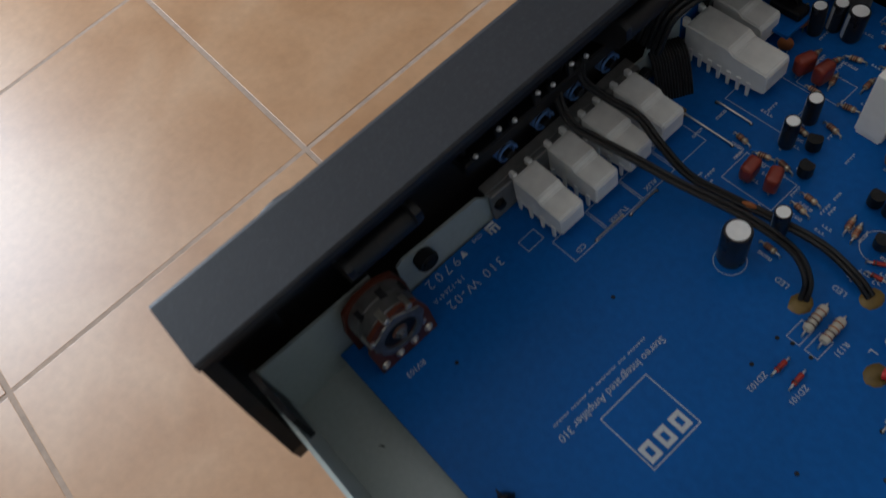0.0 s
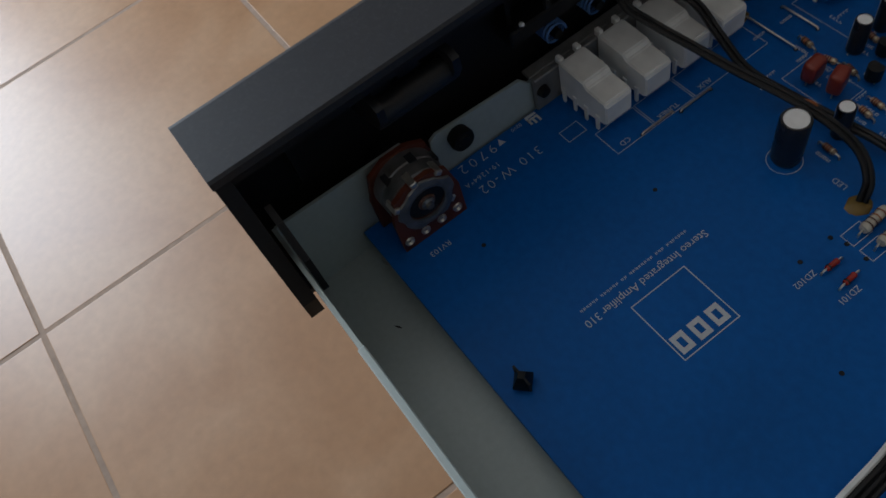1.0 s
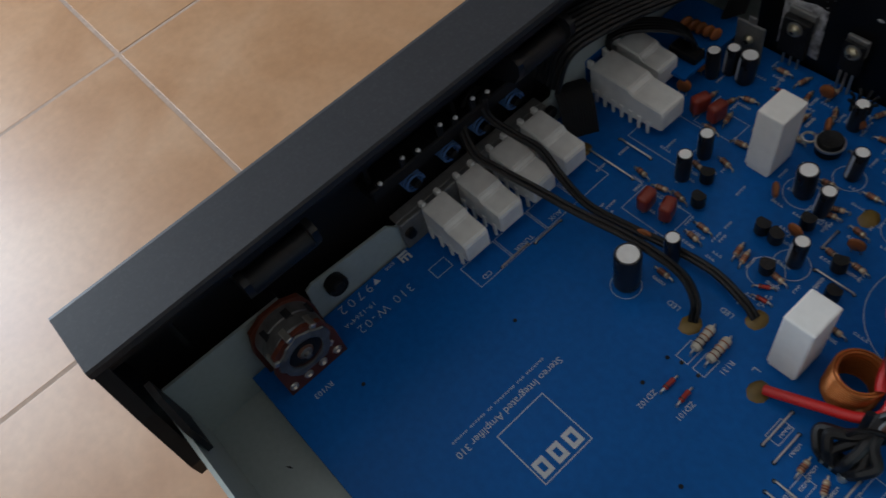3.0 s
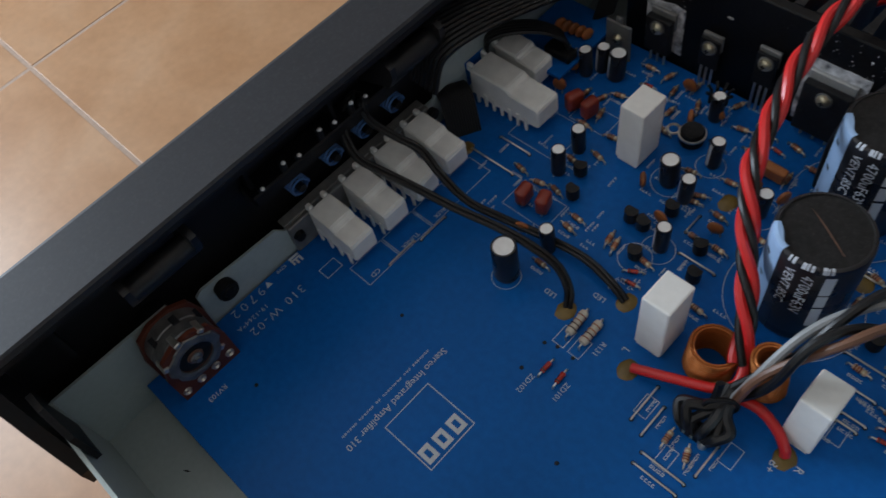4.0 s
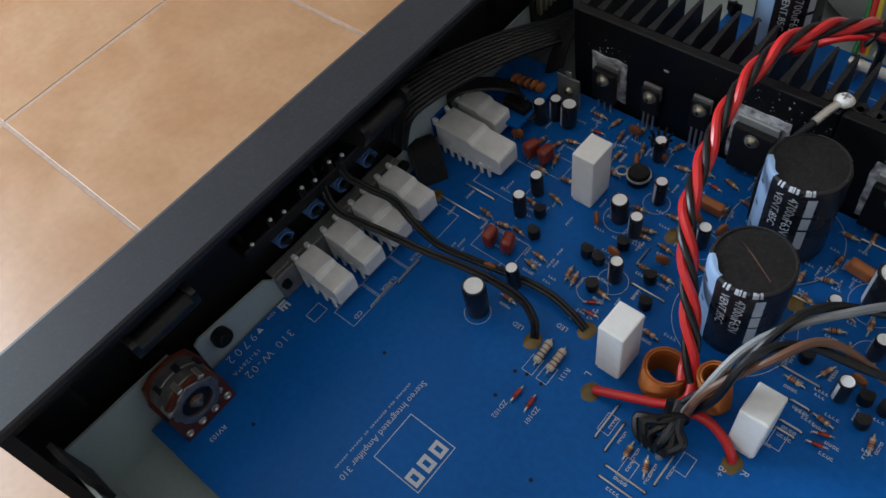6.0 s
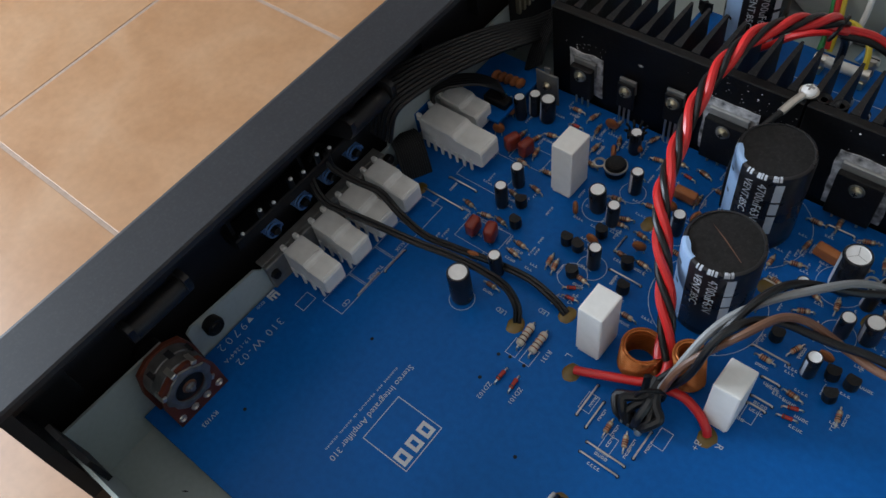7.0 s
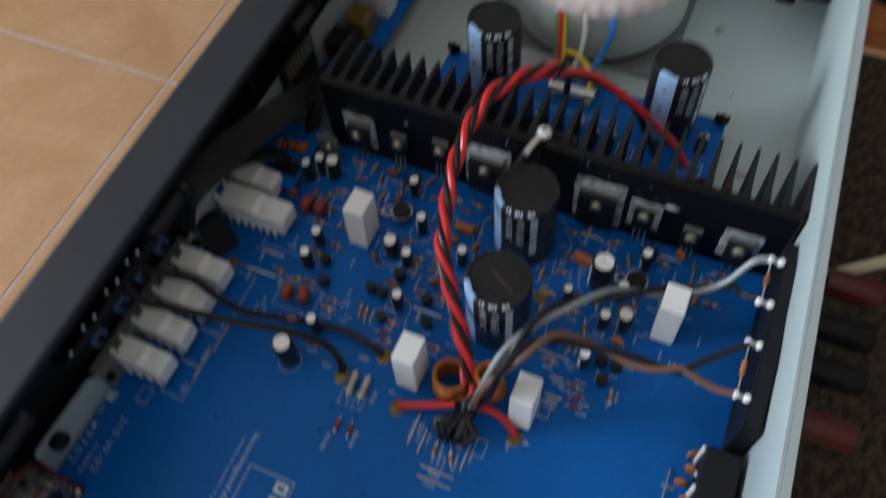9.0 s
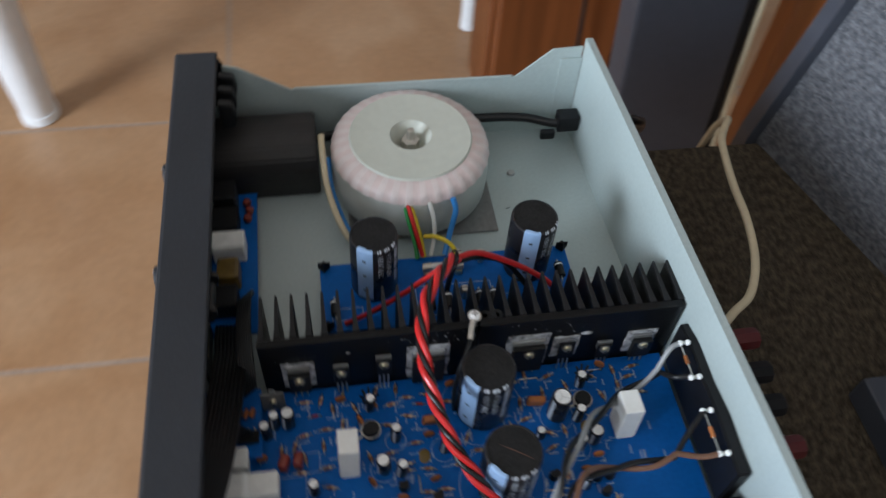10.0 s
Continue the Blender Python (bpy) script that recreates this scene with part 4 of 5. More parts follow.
pbox("flange", "drab", rail, (0.0085, 0.0127, 0.0945, 0.1630, 0.0126, 0.0140), 0.0003)
for y in (0.0970, 0.1615):
    plathe("screw", "black", rail, [(0, 0.0022), (0.0018, 0.0018), (0.0022, 0.0)], 12, Matrix.Translation((0.0150, y, 0.0085)) @ Matrix.Rotation(math.pi / 2, 4, "Y"))


def switch(y, lx, w, pins, label, x0=0.0165):
    ob = thing("push_switch", label, "switch", "selector switches")
    bm = bmesh.new()
    prism(bm, [(0, 0.0030), (lx * 0.6, 0.0024), (lx - 0.0005, 0.0040), (lx, 0.0048), (lx, 0.0122), (lx - 0.0008, 0.0132), (lx * 0.60, 0.0136), (lx * 0.53, 0.0152), (0.0008, 0.0156), (0, 0.0150)], "y", -w / 2, w / 2)
    bmesh.ops.bevel(bm, geom=bm.edges[:], offset=0.0004, segments=2, affect="EDGES")
    part("housing", bm, "nylon", ob)
    for s in (-1, 1):
        pbox("latch", "nylon", ob, (-0.0024, 0.0004, s * w * 0.34 - 0.0010, s * w * 0.34 + 0.0010, 0.0125, 0.0162), 0.0005)
        for k in range(pins):
            bm = bmesh.new()
            px = lx * (0.10 + 0.72 * k / (pins - 1))
            prism(bm, [(px - 0.0008, 0.0060), (px + 0.0008, 0.0060), (px + 0.0005, -0.001), (px - 0.0005, -0.001)], "y", s * (w * 0.5 + 0.0001) - 0.0004, s * (w * 0.5 + 0.0001) + 0.0003)
            part("leg", bm, "nylon", ob)
    pbox("plunger", "black", ob, (-0.011, -0.0001, -0.0022, 0.0022, 0.0060, 0.0100), 0.0005)
    ob.location = (x0, y, 0)
    return ob


for y in (0.1085, 0.1240, 0.1395, 0.1545):
    switch(y, 0.0215, 0.0100, 4, "ivory plastic push switch in a row of four", 0.0152)
long_sw = switch(0.1905, 0.0330, 0.0115, 7, "long ivory plastic push switch with many legs", 0.0152)
pbox("end_cap", "board", long_sw, (-0.0062, -0.0026, -0.0056, 0.0056, 0.0035, 0.0165), 0.0006, 1, "blue plastic end cap")
switch(0.2045, 0.0200, 0.0100, 4, "short ivory plastic push switch behind the long one", 0.0145)
sp0 = thing("return_spring", "blue-grey coil spring between switch and front panel", "spring", "return springs")
bm = bmesh.new()
tube(bm, [Vector((-0.0008 - 0.0085 * k / 90, 0.0034 * math.cos(k * 0.42), 0.0034 * math.sin(k * 0.42))) for k in range(91)], 0.00045, 6)
part("coil", bm, "spring", sp0)
plathe("stem", "black", sp0, [(0, -0.010), (0.0016, -0.010), (0.0016, 0.0), (0, 0.0)], 10, Matrix.Rotation(math.pi / 2, 4, "Y"))
for i, y in enumerate((0.1065, 0.1225, 0.1375, 0.1520)):
    m = pose(0.0132, y, 0.0235)
    if i:
        copy_thing(sp0, m)
    else:
        sp0.matrix_basis = m
pin0 = thing("contact_pin", "small bright metal pin tip inside the front panel", "pin", "contact pins")
plathe("tip", "alu", pin0, [(0, 0.0014), (0.0006, 0.001), (0.0007, 0.0), (0, 0)], 10)
for i, (y, z) in enumerate(((0.094, 0.037), (0.104, 0.040), (0.110, 0.038), (0.120, 0.041), (0.126, 0.039), (0.134, 0.041), (0.140, 0.039))):
    m = pose(0.0135, y, z, 0, 60, 0)
    if i:
        copy_thing(pin0, m)
    else:
        pin0.matrix_basis = m
bm = bmesh.new()
box(bm, 0.0048, 0.0134, 0.090, 0.160, 0.030, 0.0355, 0.0006)
for y, z in ((0.094, 0.0372), (0.104, 0.0402), (0.110, 0.0382), (0.120, 0.0412), (0.126, 0.0392), (0.134, 0.0412), (0.140, 0.0392)):
    box(bm, 0.0118, 0.0134, y - 0.0012, y + 0.0012, 0.0355, z, 0.0003)
part("button_carrier", bm, "black", fp)

# ---- balance control ----
pot = thing("rotary_control", "rotary potentiometer on brown phenolic plates with riveted terminals", "potentiometer")
ry = Matrix.Rotation(math.pi / 2, 4, "Y")
PY, PZ = 0.0448, 0.0160
pc = Matrix.Translation((0, PY, PZ))


def pot_plate(x0, x1, half, top, z0):
    bm = bmesh.new()
    prism(bm, [(PY - half, z0), (PY + half, z0), (PY + half, 0.0140), (PY + half * 0.80, top - 0.0032), (PY + half * 0.32, top), (PY - half * 0.32, top), (PY - half * 0.80, top - 0.0032), (PY - half, 0.0140)], "x", x0, x1)
    return bm


part("rear_plate", pot_plate(0.0268, 0.0284, 0.0112, 0.0258, -0.0004), "phenolic", pot)
part("front_plate", pot_plate(0.0155, 0.0170, 0.0118, 0.0270, 0.0010), "phenolic", pot)
plathe("shaft", "black", pot, [(0, 0.0045), (0.0050, 0.0045), (0.0050, 0.0120), (0.0064, 0.0128), (0.0064, 0.0154), (0, 0.0154)], 20, pc @ ry)
can_p = plathe("can", "can_metal", pot, [(0, 0.0171), (0.0102, 0.0171), (0.0102, 0.0212), (0.0098, 0.0216), (0.0102, 0.0220), (0.0102, 0.0262), (0.0096, 0.0267), (0, 0.0267)], 36, pc @ ry)
for a in (0.5, 1.3, 2.2, 4.0):
    pbox("slot", "hole", can_p, (0.0190, 0.0225, PY + 0.0099 * math.cos(a) - 0.0012, PY + 0.0099 * math.cos(a) + 0.0012, PZ + 0.0099 * math.sin(a) - 0.0007, PZ + 0.0099 * math.sin(a) + 0.0007))
for a in (0.9, 1.75, 2.7, 5.6):
    bm = bmesh.new()
    box(bm, 0.0242, 0.0292, -0.0011, 0.0011, 0.0090, 0.0108, 0.0003)
    bmesh.ops.transform(bm, matrix=pc @ Matrix.Rotation(a - math.pi / 2, 4, "X"), verts=bm.verts)
    part("crimp_tab", bm, "tin", can_p)
# crimped retaining ring with an uneven rim
bm = bmesh.new()
n = 36
rim = []
for i in range(n):
    a = 2 * math.pi * i / n
    w = 0.0092 + 0.0005 * math.sin(5 * a) + (0.0004 if i % 3 == 0 else 0)
    rim.append([(x, PY + r * math.cos(a), PZ - 0.0006 + r * math.sin(a)) for r, x in ((w, 0.0286), (w * 0.97, 0.0292), (0.0072, 0.0296), (0.0061, 0.0293), (0.0060, 0.0286))])
vs = [[bm.verts.new(q) for q in ring] for ring in rim]
for i in range(n):
    for k in range(4):
        bm.faces.new((vs[i][k], vs[i][k + 1], vs[(i + 1) % n][k + 1], vs[(i + 1) % n][k]))
part("retainer", bm, "can_metal", pot, "crimped grey metal ring")
plathe("wiper", "epoxy", pot, [(0, 0.0286), (0.0060, 0.0286), (0.0056, 0.0288), (0.0030, 0.0288), (0, 0.0288)], 24, pc @ ry)
plathe("collar", "brown", pot, [(0.0018, 0.0288), (0.0028, 0.0289), (0.0027, 0.0293), (0.0018, 0.0295)], 20, pc @ ry)
plathe("hub", "can_metal", pot, [(0.0021, 0.0288), (0.0020, 0.0298), (0.0012, 0.0302), (0.0011, 0.0312), (0, 0.0314)], 18, pc @ ry)
for k in range(4):
    plathe("rivet", "tin", pot, [(0.0006, 0.0284), (0.0010, 0.0291), (0.0014, 0.0290), (0.0016, 0.0284)], 12, Matrix.Translation((0, PY - 0.0090 + 0.0058 * k, 0.0040)) @ ry)
for k in range(4):
    plathe("terminal", "tin", pot, [(0.0004, -0.001), (0.0004, 0.003)], 6, Matrix.Translation((0.0276, PY - 0.0090 + 0.0058 * k, 0)))
plug = thing("rubber_plug", "black rubber plug in the steel front plate", "plug", "rubber plugs")
plathe("plug", "black", plug, [(0, 0.0042), (0.0018, 0.0042), (0.0022, 0.0036), (0.0036, 0.0040), (0.0040, 0.003), (0.0036, 0.0), (0, 0)], 20, ry)
plug.location = (0.0125, 0.0665, 0.0120)
copy_thing(plug, pose(0.0162, 0.1625, 0.0125) @ Matrix.Diagonal((0.6, 0.6, 0.6, 1)))


def standoff(x, y):
    ob = thing("plastic_standoff", "black plastic board support clip with arrow head", "standoff", "board supports")
    plathe("post", "black", ob, [(0, BASE), (0.0028, BASE), (0.0022, -0.0016), (0.0022, 0.0002), (0.0034, 0.0012), (0.0034, 0.0026), (0.0014, 0.0062), (0, 0.0066)], 4)
    pbox("slot", "hole", ob, (-0.0034, 0.0034, -0.0003, 0.0003, 0.0015, 0.0060))
    ob.location = (x, y, 0)


standoff(0.0825, 0.0345)
standoff(0.225, 0.050)

# ---- heat sink with power devices ----
hs = thing("heat_sink", "black anodised aluminium heat sink with upright fins", "heat sink")
for x0, x1 in ((0.0425, 0.1478), (0.1484, 0.2525)):
    pbox("base_plate", "anod", hs, (x0, x1, 0.2435, 0.2475, -0.008, 0.0435), 0.0004)
FY = 0.2476
bm = bmesh.new()
prism(bm, [(-0.0017, 0), (0.0017, 0), (0.0011, 0.006), (0.0009, 0.016), (0.0006, 0.0243), (0.0003, 0.0247), (-0.0003, 0.0247), (-0.0006, 0.0243), (-0.0009, 0.016), (-0.0011, 0.006)], "z", -0.008, 0.0435)
fin0 = part("fin", bm, "fin", hs)
fin0.location = (0.0446, FY, 0)
for k in range(1, 29):
    f = new("fin", fin0.data)
    f.parent = hs
    f.location = (0.0446 + 0.00742 * k, FY, 0)
for x in (0.152, 0.158):
    plathe("screw_channel", "anod", hs, [(0.0012, 0.043), (0.0026, 0.0436), (0.0026, 0.02), (0.0012, 0.02)], 14, Matrix.Translation((x, 0.2495, 0)))


def screw(parent, x, y, z, r=0.0021, m="brass"):
    k = plathe("screw", m, parent, [(0, 0.0019), (r * 0.5, 0.0018), (r * 0.9, 0.0011), (r, 0.0)], 16, Matrix.Translation((x, y, z)) @ Matrix.Rotation(math.pi / 2, 4, "X"))
    for a, b in ((0.0009, 0.00025), (0.00025, 0.0009)):
        pbox("cross_slot", "hole", k, (x - a, x + a, y - 0.00202, y - 0.0012, z - b, z + b))


def power(x, zc, w, z0, z1, insul, label, thick=0.0045, tab=0.0):
    """Flat device screwed to the plate: black case from z0 to z1, tab or washer behind."""
    ob = thing("power_transistor", label, "transistor", "power transistors")
    y = 0.2434
    if insul:
        bm = bmesh.new()
        n = 9
        za, zb = z0 - 0.001, z1 + insul
        ring = []
        for k in range(4 * n):
            e, u = divmod(k, n)
            u /= n
            px, pz = ((-1 + 2 * u, -1), (1, -1 + 2 * u), (1 - 2 * u, 1), (-1, 1 - 2 * u))[e]
            j = 1 + 0.09 * noise.noise((x * 70 + k * 0.35, zc * 50, 3.1))
            ring.append((px * (w / 2 + 0.0027) * j, (za + zb) / 2 + pz * (zb - za) / 2 * j))
        prism(bm, ring, "y", y - 0.0006, y - 0.0001)
        part("mica_washer", bm, "mica", ob, "greasy grey mica washer")
    if tab:
        pbox("tab", "zinc" if w > 0.012 else "drab", ob, (-w / 2, w / 2, y - 0.0022, y - 0.0007, zc - 0.002, z1 + tab), 0.0003)
    pbox("case", "epoxy", ob, (-w / 2, w / 2, y - 0.0007 - thick, y - 0.0023, z0, z1), 0.0006, 2)
    plathe("washer", "drab", ob, [(0.0019, 0.0), (0.0029, 0.0), (0.0029, 0.0004), (0.0019, 0.0004)], 18, Matrix.Translation((0, y - 0.0007 - thick, zc)) @ Matrix.Rotation(math.pi / 2, 4, "X"))
    screw(ob, 0, y - 0.0009 - thick, zc, 0.0024)
    for k in (-1, 0, 1):
        bm = bmesh.new()
        tube(bm, [Vector((k * w * 0.28, y - 0.003, z0 + 0.0005)), Vector((k * w * 0.28, y - 0.0034, z0 * 0.6)), Vector((k * w * 0.28, y - 0.0034, -0.0008))], 0.0005, 6)
        part("lead", bm, "tin", ob)
    ob.location.x = x


power(0.0600, 0.0180, 0.0105, 0.0060, 0.0215, 0.0045, "black power transistor on white mica washer", 0.0045, 0.0022)
power(0.0805, 0.0180, 0.0078, 0.0085, 0.0215, 0, "small black driver transistor screwed to heat sink", 0.0028, 0.0015)
power(0.1015, 0.0225, 0.0078, 0.0120, 0.0260, 0, "small black driver transistor screwed to heat sink", 0.0028, 0.0015)
power(0.1238, 0.0205, 0.0160, 0.0030, 0.0245, 0.0065, "large black output transistor on greasy mica washer", 0.0045, 0.0030)
power(0.1748, 0.0200, 0.0165, 0.0030, 0.0245, 0.0065, "large black output transistor on greasy mica washer", 0.0045, 0.0030)
power(0.1950, 0.0200, 0.0085, 0.0090, 0.0240, 0.002, "small black driver transistor with grease smear", 0.0028)
power(0.2160, 0.0150, 0.0080, 0.0060, 0.0180, 0, "small black driver transistor screwed to heat sink", 0.0028, 0.0015)
power(0.2355, 0.0180, 0.0105, 0.0060, 0.0205, 0.0042, "black power transistor on white mica washer", 0.0045, 0.0022)
for x, z, s in ((0.205, 0.027, 0.0013), (0.0845, 0.031, 0.0005)):
    sm = thing("grease_smear", "pale dab of thermal grease on heat sink", "grease smear", "grease smears")
    bm = bmesh.new()
    lathe(bm, [(0, 0.0004), (s, 0.0003), (s * 1.5, 0.0)], 10, Matrix.Translation((x, 0.2434, z)) @ Matrix.Rotation(math.pi / 2, 4, "X") @ Matrix.Diagonal((1.7, 0.8, 1, 1)))
    part("smear", bm, "mica", sm)
for x, z, w, h, n in ((0.1250, 0.0350, 0.022, 0.009, 40), (0.0600, 0.0290, 0.010, 0.005, 16), (0.1750, 0.0350, 0.018, 0.008, 14), (0.1950, 0.0300, 0.014, 0.010, 10)):
    sm = thing("grease_smear", "scattered pale flecks of thermal grease on heat sink", "grease smear", "grease smears")
    bm = bmesh.new()
    for _ in range(n):
        fx, fz, r = x + rng2.gauss(0, w * 0.5), min(z + rng2.gauss(0, h * 0.5), 0.042), rng2.uniform(0.00006, 0.00022)
        lathe(bm, [(0, 0.0002), (r * 0.7, 0.00015), (r, 0.0)], 7, Matrix.Translation((fx, 0.2434, fz)) @ Matrix.Rotation(math.pi / 2, 4, "X") @ Matrix.Diagonal((rng2.uniform(0.7, 2.2), rng2.uniform(0.6, 1.4), 1, 1)))
    part("fleck", bm, "mica", sm)
brk = thing("steel_bracket", "small upright steel bracket with a brass screw", "bracket")
pbox("plate", "drab", brk, (0.0405, 0.0520, 0.2335, 0.2345, -0.001, 0.0165), 0.0004)
pbox("tongue", "drab", brk, (0.0450, 0.0480, 0.2335, 0.2345, 0.0166, 0.0195), 0.0003)
screw(brk, 0.0465, 0.2334, 0.0095, 0.0019)

lug = thing("earth_lug", "crimped ring terminal with black wire screwed to heat sink", "ring terminal")
plathe("ring", "tin", lug, [(0.0012, 0.0440), (0.0034, 0.0440), (0.0034, 0.0446), (0.0012, 0.0446)], 20, Matrix.Translation((0.1465, 0.2490, 0)))
plathe("screw", "alu", lug, [(0, 0.0466), (0.0018, 0.0463), (0.0026, 0.0455), (0.0027, 0.0446)], 18, Matrix.Translation((0.1465, 0.2490, 0)))
for a, b in ((0.0015, 0.0003), (0.0003, 0.0015)):
    pbox("cross_slot", "zinc", lug, (0.1465 - a, 0.1465 + a, 0.2490 - b, 0.2490 + b, 0.0464, 0.0468))
ptube("barrel", "tin", lug, [(0.1455, 0.2465, 0.0445), (0.1440, 0.2425, 0.0438), (0.1425, 0.2370, 0.0428)], 0.0011, 10, 1.4)
ptube("wire", "cable", lug, [(0.1430, 0.2380, 0.0430), (0.1400, 0.2320, 0.0400), (0.1365, 0.2270, 0.0330), (0.1345, 0.2245, 0.0220), (0.1345, 0.2235, 0.0100), (0.1350, 0.2230, 0.0)], 0.0011, 10)

# ---- wiring ----
def twisted(name, label, pts, r, mats, pitch, spread, ends=None):
    """Several insulated wires wound round one centre line."""
    ob = thing(name, label, "wiring")
    path = smooth_path(pts, 14)
    s = [0.0]
    for a, b in zip(path, path[1:]):
        s.append(s[-1] + (b - a).length)
    up = Vector((0.2, 0.3, 1)).normalized()
    frames = []
    for i, p in enumerate(path):
        d = (path[min(i + 1, len(path) - 1)] - path[max(i - 1, 0)]).normalized()
        side = d.cross(up).normalized()
        up = side.cross(d).normalized()
        frames.append((p, side, up))
    for k, m in enumerate(mats):
        q = []
        for (p, side, u), w in zip(frames, s):
            a = 2 * math.pi * (w / pitch + k / len(mats))
            q.append(p + (side * math.cos(a) + u * math.sin(a)) * spread)
        if ends and ends[k]:
            q = q[:-3] + smooth_path([q[-4]] + ends[k], 10)[1:]
        bm = bmesh.new()
        tube(bm, q, r * (1.08 if m == "red" else 0.8) if len(mats) > 2 else r, 9)
        part("wire", bm, m, ob)
    return ob


twisted("supply_harness", "twisted thick red and black supply wires arching over heat sink",
        [(0.1530, 0.1470, 0.0130), (0.1480, 0.1560, 0.0210), (0.1375, 0.1700, 0.0310), (0.1275, 0.1850, 0.0390), (0.1225, 0.2010, 0.0425), (0.1190, 0.2190, 0.0480), (0.1190, 0.2370, 0.0530), (0.1225, 0.2520, 0.0560), (0.1305, 0.2660, 0.0550), (0.1390, 0.2790, 0.0500), (0.1430, 0.2850, 0.0440)],
        0.00145, ("red", "cable", "red", "cable"), 0.036, 0.0019)
hb = thing("red_wire", "thick red wire soldered to the board beside glue", "wiring", "red board wires")
ptube("insulation", "red", hb, [(0.1545, 0.1480, 0.0135), (0.1555, 0.1425, 0.0105), (0.1515, 0.1385, 0.0085), (0.1420, 0.1352, 0.0062), (0.1330, 0.1325, 0.0036), (0.1290, 0.1315, 0.0022)], 0.0016, 10)
hb = thing("red_wire", "thick red wire soldered to the board beside glue", "wiring", "red board wires")
ptube("insulation", "red", hb, [(0.1560, 0.1400, 0.0080), (0.1640, 0.1410, 0.0085), (0.1705, 0.1400, 0.0060), (0.1745, 0.1382, 0.0030), (0.1757, 0.1373, 0.0008)], 0.0016, 10)
twisted("speaker_pair", "twisted grey and black wires to the speaker terminals",
        [(0.1560, 0.1375, 0.0115), (0.1615, 0.1460, 0.0250), (0.1680, 0.1600, 0.0385), (0.1770, 0.1755, 0.0405), (0.1950, 0.1955, 0.0300), (0.2130, 0.2095, 0.0190), (0.2290, 0.2165, 0.0200), (0.2370, 0.2190, 0.0270)],
        0.00135, ("grey", "cable"), 0.060, 0.0015, ([Vector((0.2400, 0.2240, 0.0365)), Vector((0.2455, 0.2257, 0.0385))], [Vector((0.2385, 0.2105, 0.0330)), Vector((0.2455, 0.2080, 0.0368))]))
twisted("speaker_pair", "twisted brown and black wires to the speaker terminals",
        [(0.1578, 0.1375, 0.0100), (0.1635, 0.1430, 0.0270), (0.1700, 0.1520, 0.0410), (0.1800, 0.1650, 0.0400), (0.1980, 0.1690, 0.0350), (0.2150, 0.1690, 0.0350), (0.2280, 0.1720, 0.0350)],
        0.00135, ("brown", "cable"), 0.048, 0.0015, ([Vector((0.2370, 0.1692, 0.0350)), Vector((0.2455, 0.1690, 0.0360))], [Vector((0.2355, 0.1815, 0.0340)), Vector((0.2455, 0.1903, 0.0355))]))
tie = thing("cable_tie_knot", "dark knot of wires held by a black cable tie", "cable tie")
for x0, x1, y1, z1, x2 in ((0.1505, 0.1462, 0.1306, 0.0062, 0.1548), (0.1522, 0.1490, 0.1296, 0.0092, 0.1556), (0.1533, 0.1518, 0.1278, 0.0066, 0.1560),
                           (0.1556, 0.1568, 0.1302, 0.0098, 0.1566), (0.1569, 0.1592, 0.1282, 0.0070, 0.1572), (0.1582, 0.1620, 0.1299, 0.0086, 0.1578)):
    ptube("wire", "cable", tie, [(x0, 0.1262, 0.0030), (x0 * 0.5 + x1 * 0.5, 0.1262 + 0.0006, z1 * 0.75), (x1, y1, z1), (x2 * 0.7 + x1 * 0.3, 0.1325, z1 * 0.4 + 0.0068), (x2, 0.1352, 0.0115), (x2, 0.1400, 0.0130)], 0.0016, 8)
bm = bmesh.new()
tube(bm, [Vector((0.1560 + 0.0046 * math.cos(a) * 0.8, 0.1340 + 0.0052 * math.cos(a) * 0.5, 0.0110 + 0.0048 * math.sin(a))) for a in np.linspace(0, 2 * math.pi, 26)], 0.0007, 6, 1.0, False)
part("strap", bm, "black", tie)
ptube("tail", "black", tie, [(0.1540, 0.1335, 0.0150), (0.1536, 0.1350, 0.0185), (0.1534, 0.1356, 0.0205)], 0.0009, 6, 1.6)
plathe("solder_joint", "tin", tie, [(0, 0.0030), (0.0008, 0.0022), (0.0014, 0.0)], 12, Matrix.Translation((0.1575, 0.1255, 0)))
ob = thing("connector_header", "black plastic wire header on the board", "connector")
pbox("housing", "black", ob, (0.1500, 0.1580, 0.1250, 0.1300, 0.0, 0.0040), 0.0005)
for k in range(3):
    pbox("contact", "brass", ob, (0.1510 + 0.0025 * k, 0.1518 + 0.0025 * k, 0.1248, 0.1250, 0.001, 0.003))


def flat_lead(label, pts):
    ob = thing("flat_lead", label, "wiring", "indicator leads")
    path = smooth_path(pts, 12)
    for s in (-1, 1):
        bm = bmesh.new()
        q = []
        for i, p in enumerate(path):
            d = (path[min(i + 1, len(path) - 1)] - path[max(i - 1, 0)]).normalized()
            side = d.cross(Vector((0, 0, 1)))
            side = side.normalized() if side.length > 1e-3 else Vector((1, 0, 0))
            q.append(p + side * 0.00078 * s)
        tube(bm, q, 0.00084, 8)
        part("conductor", bm, "cable", ob)


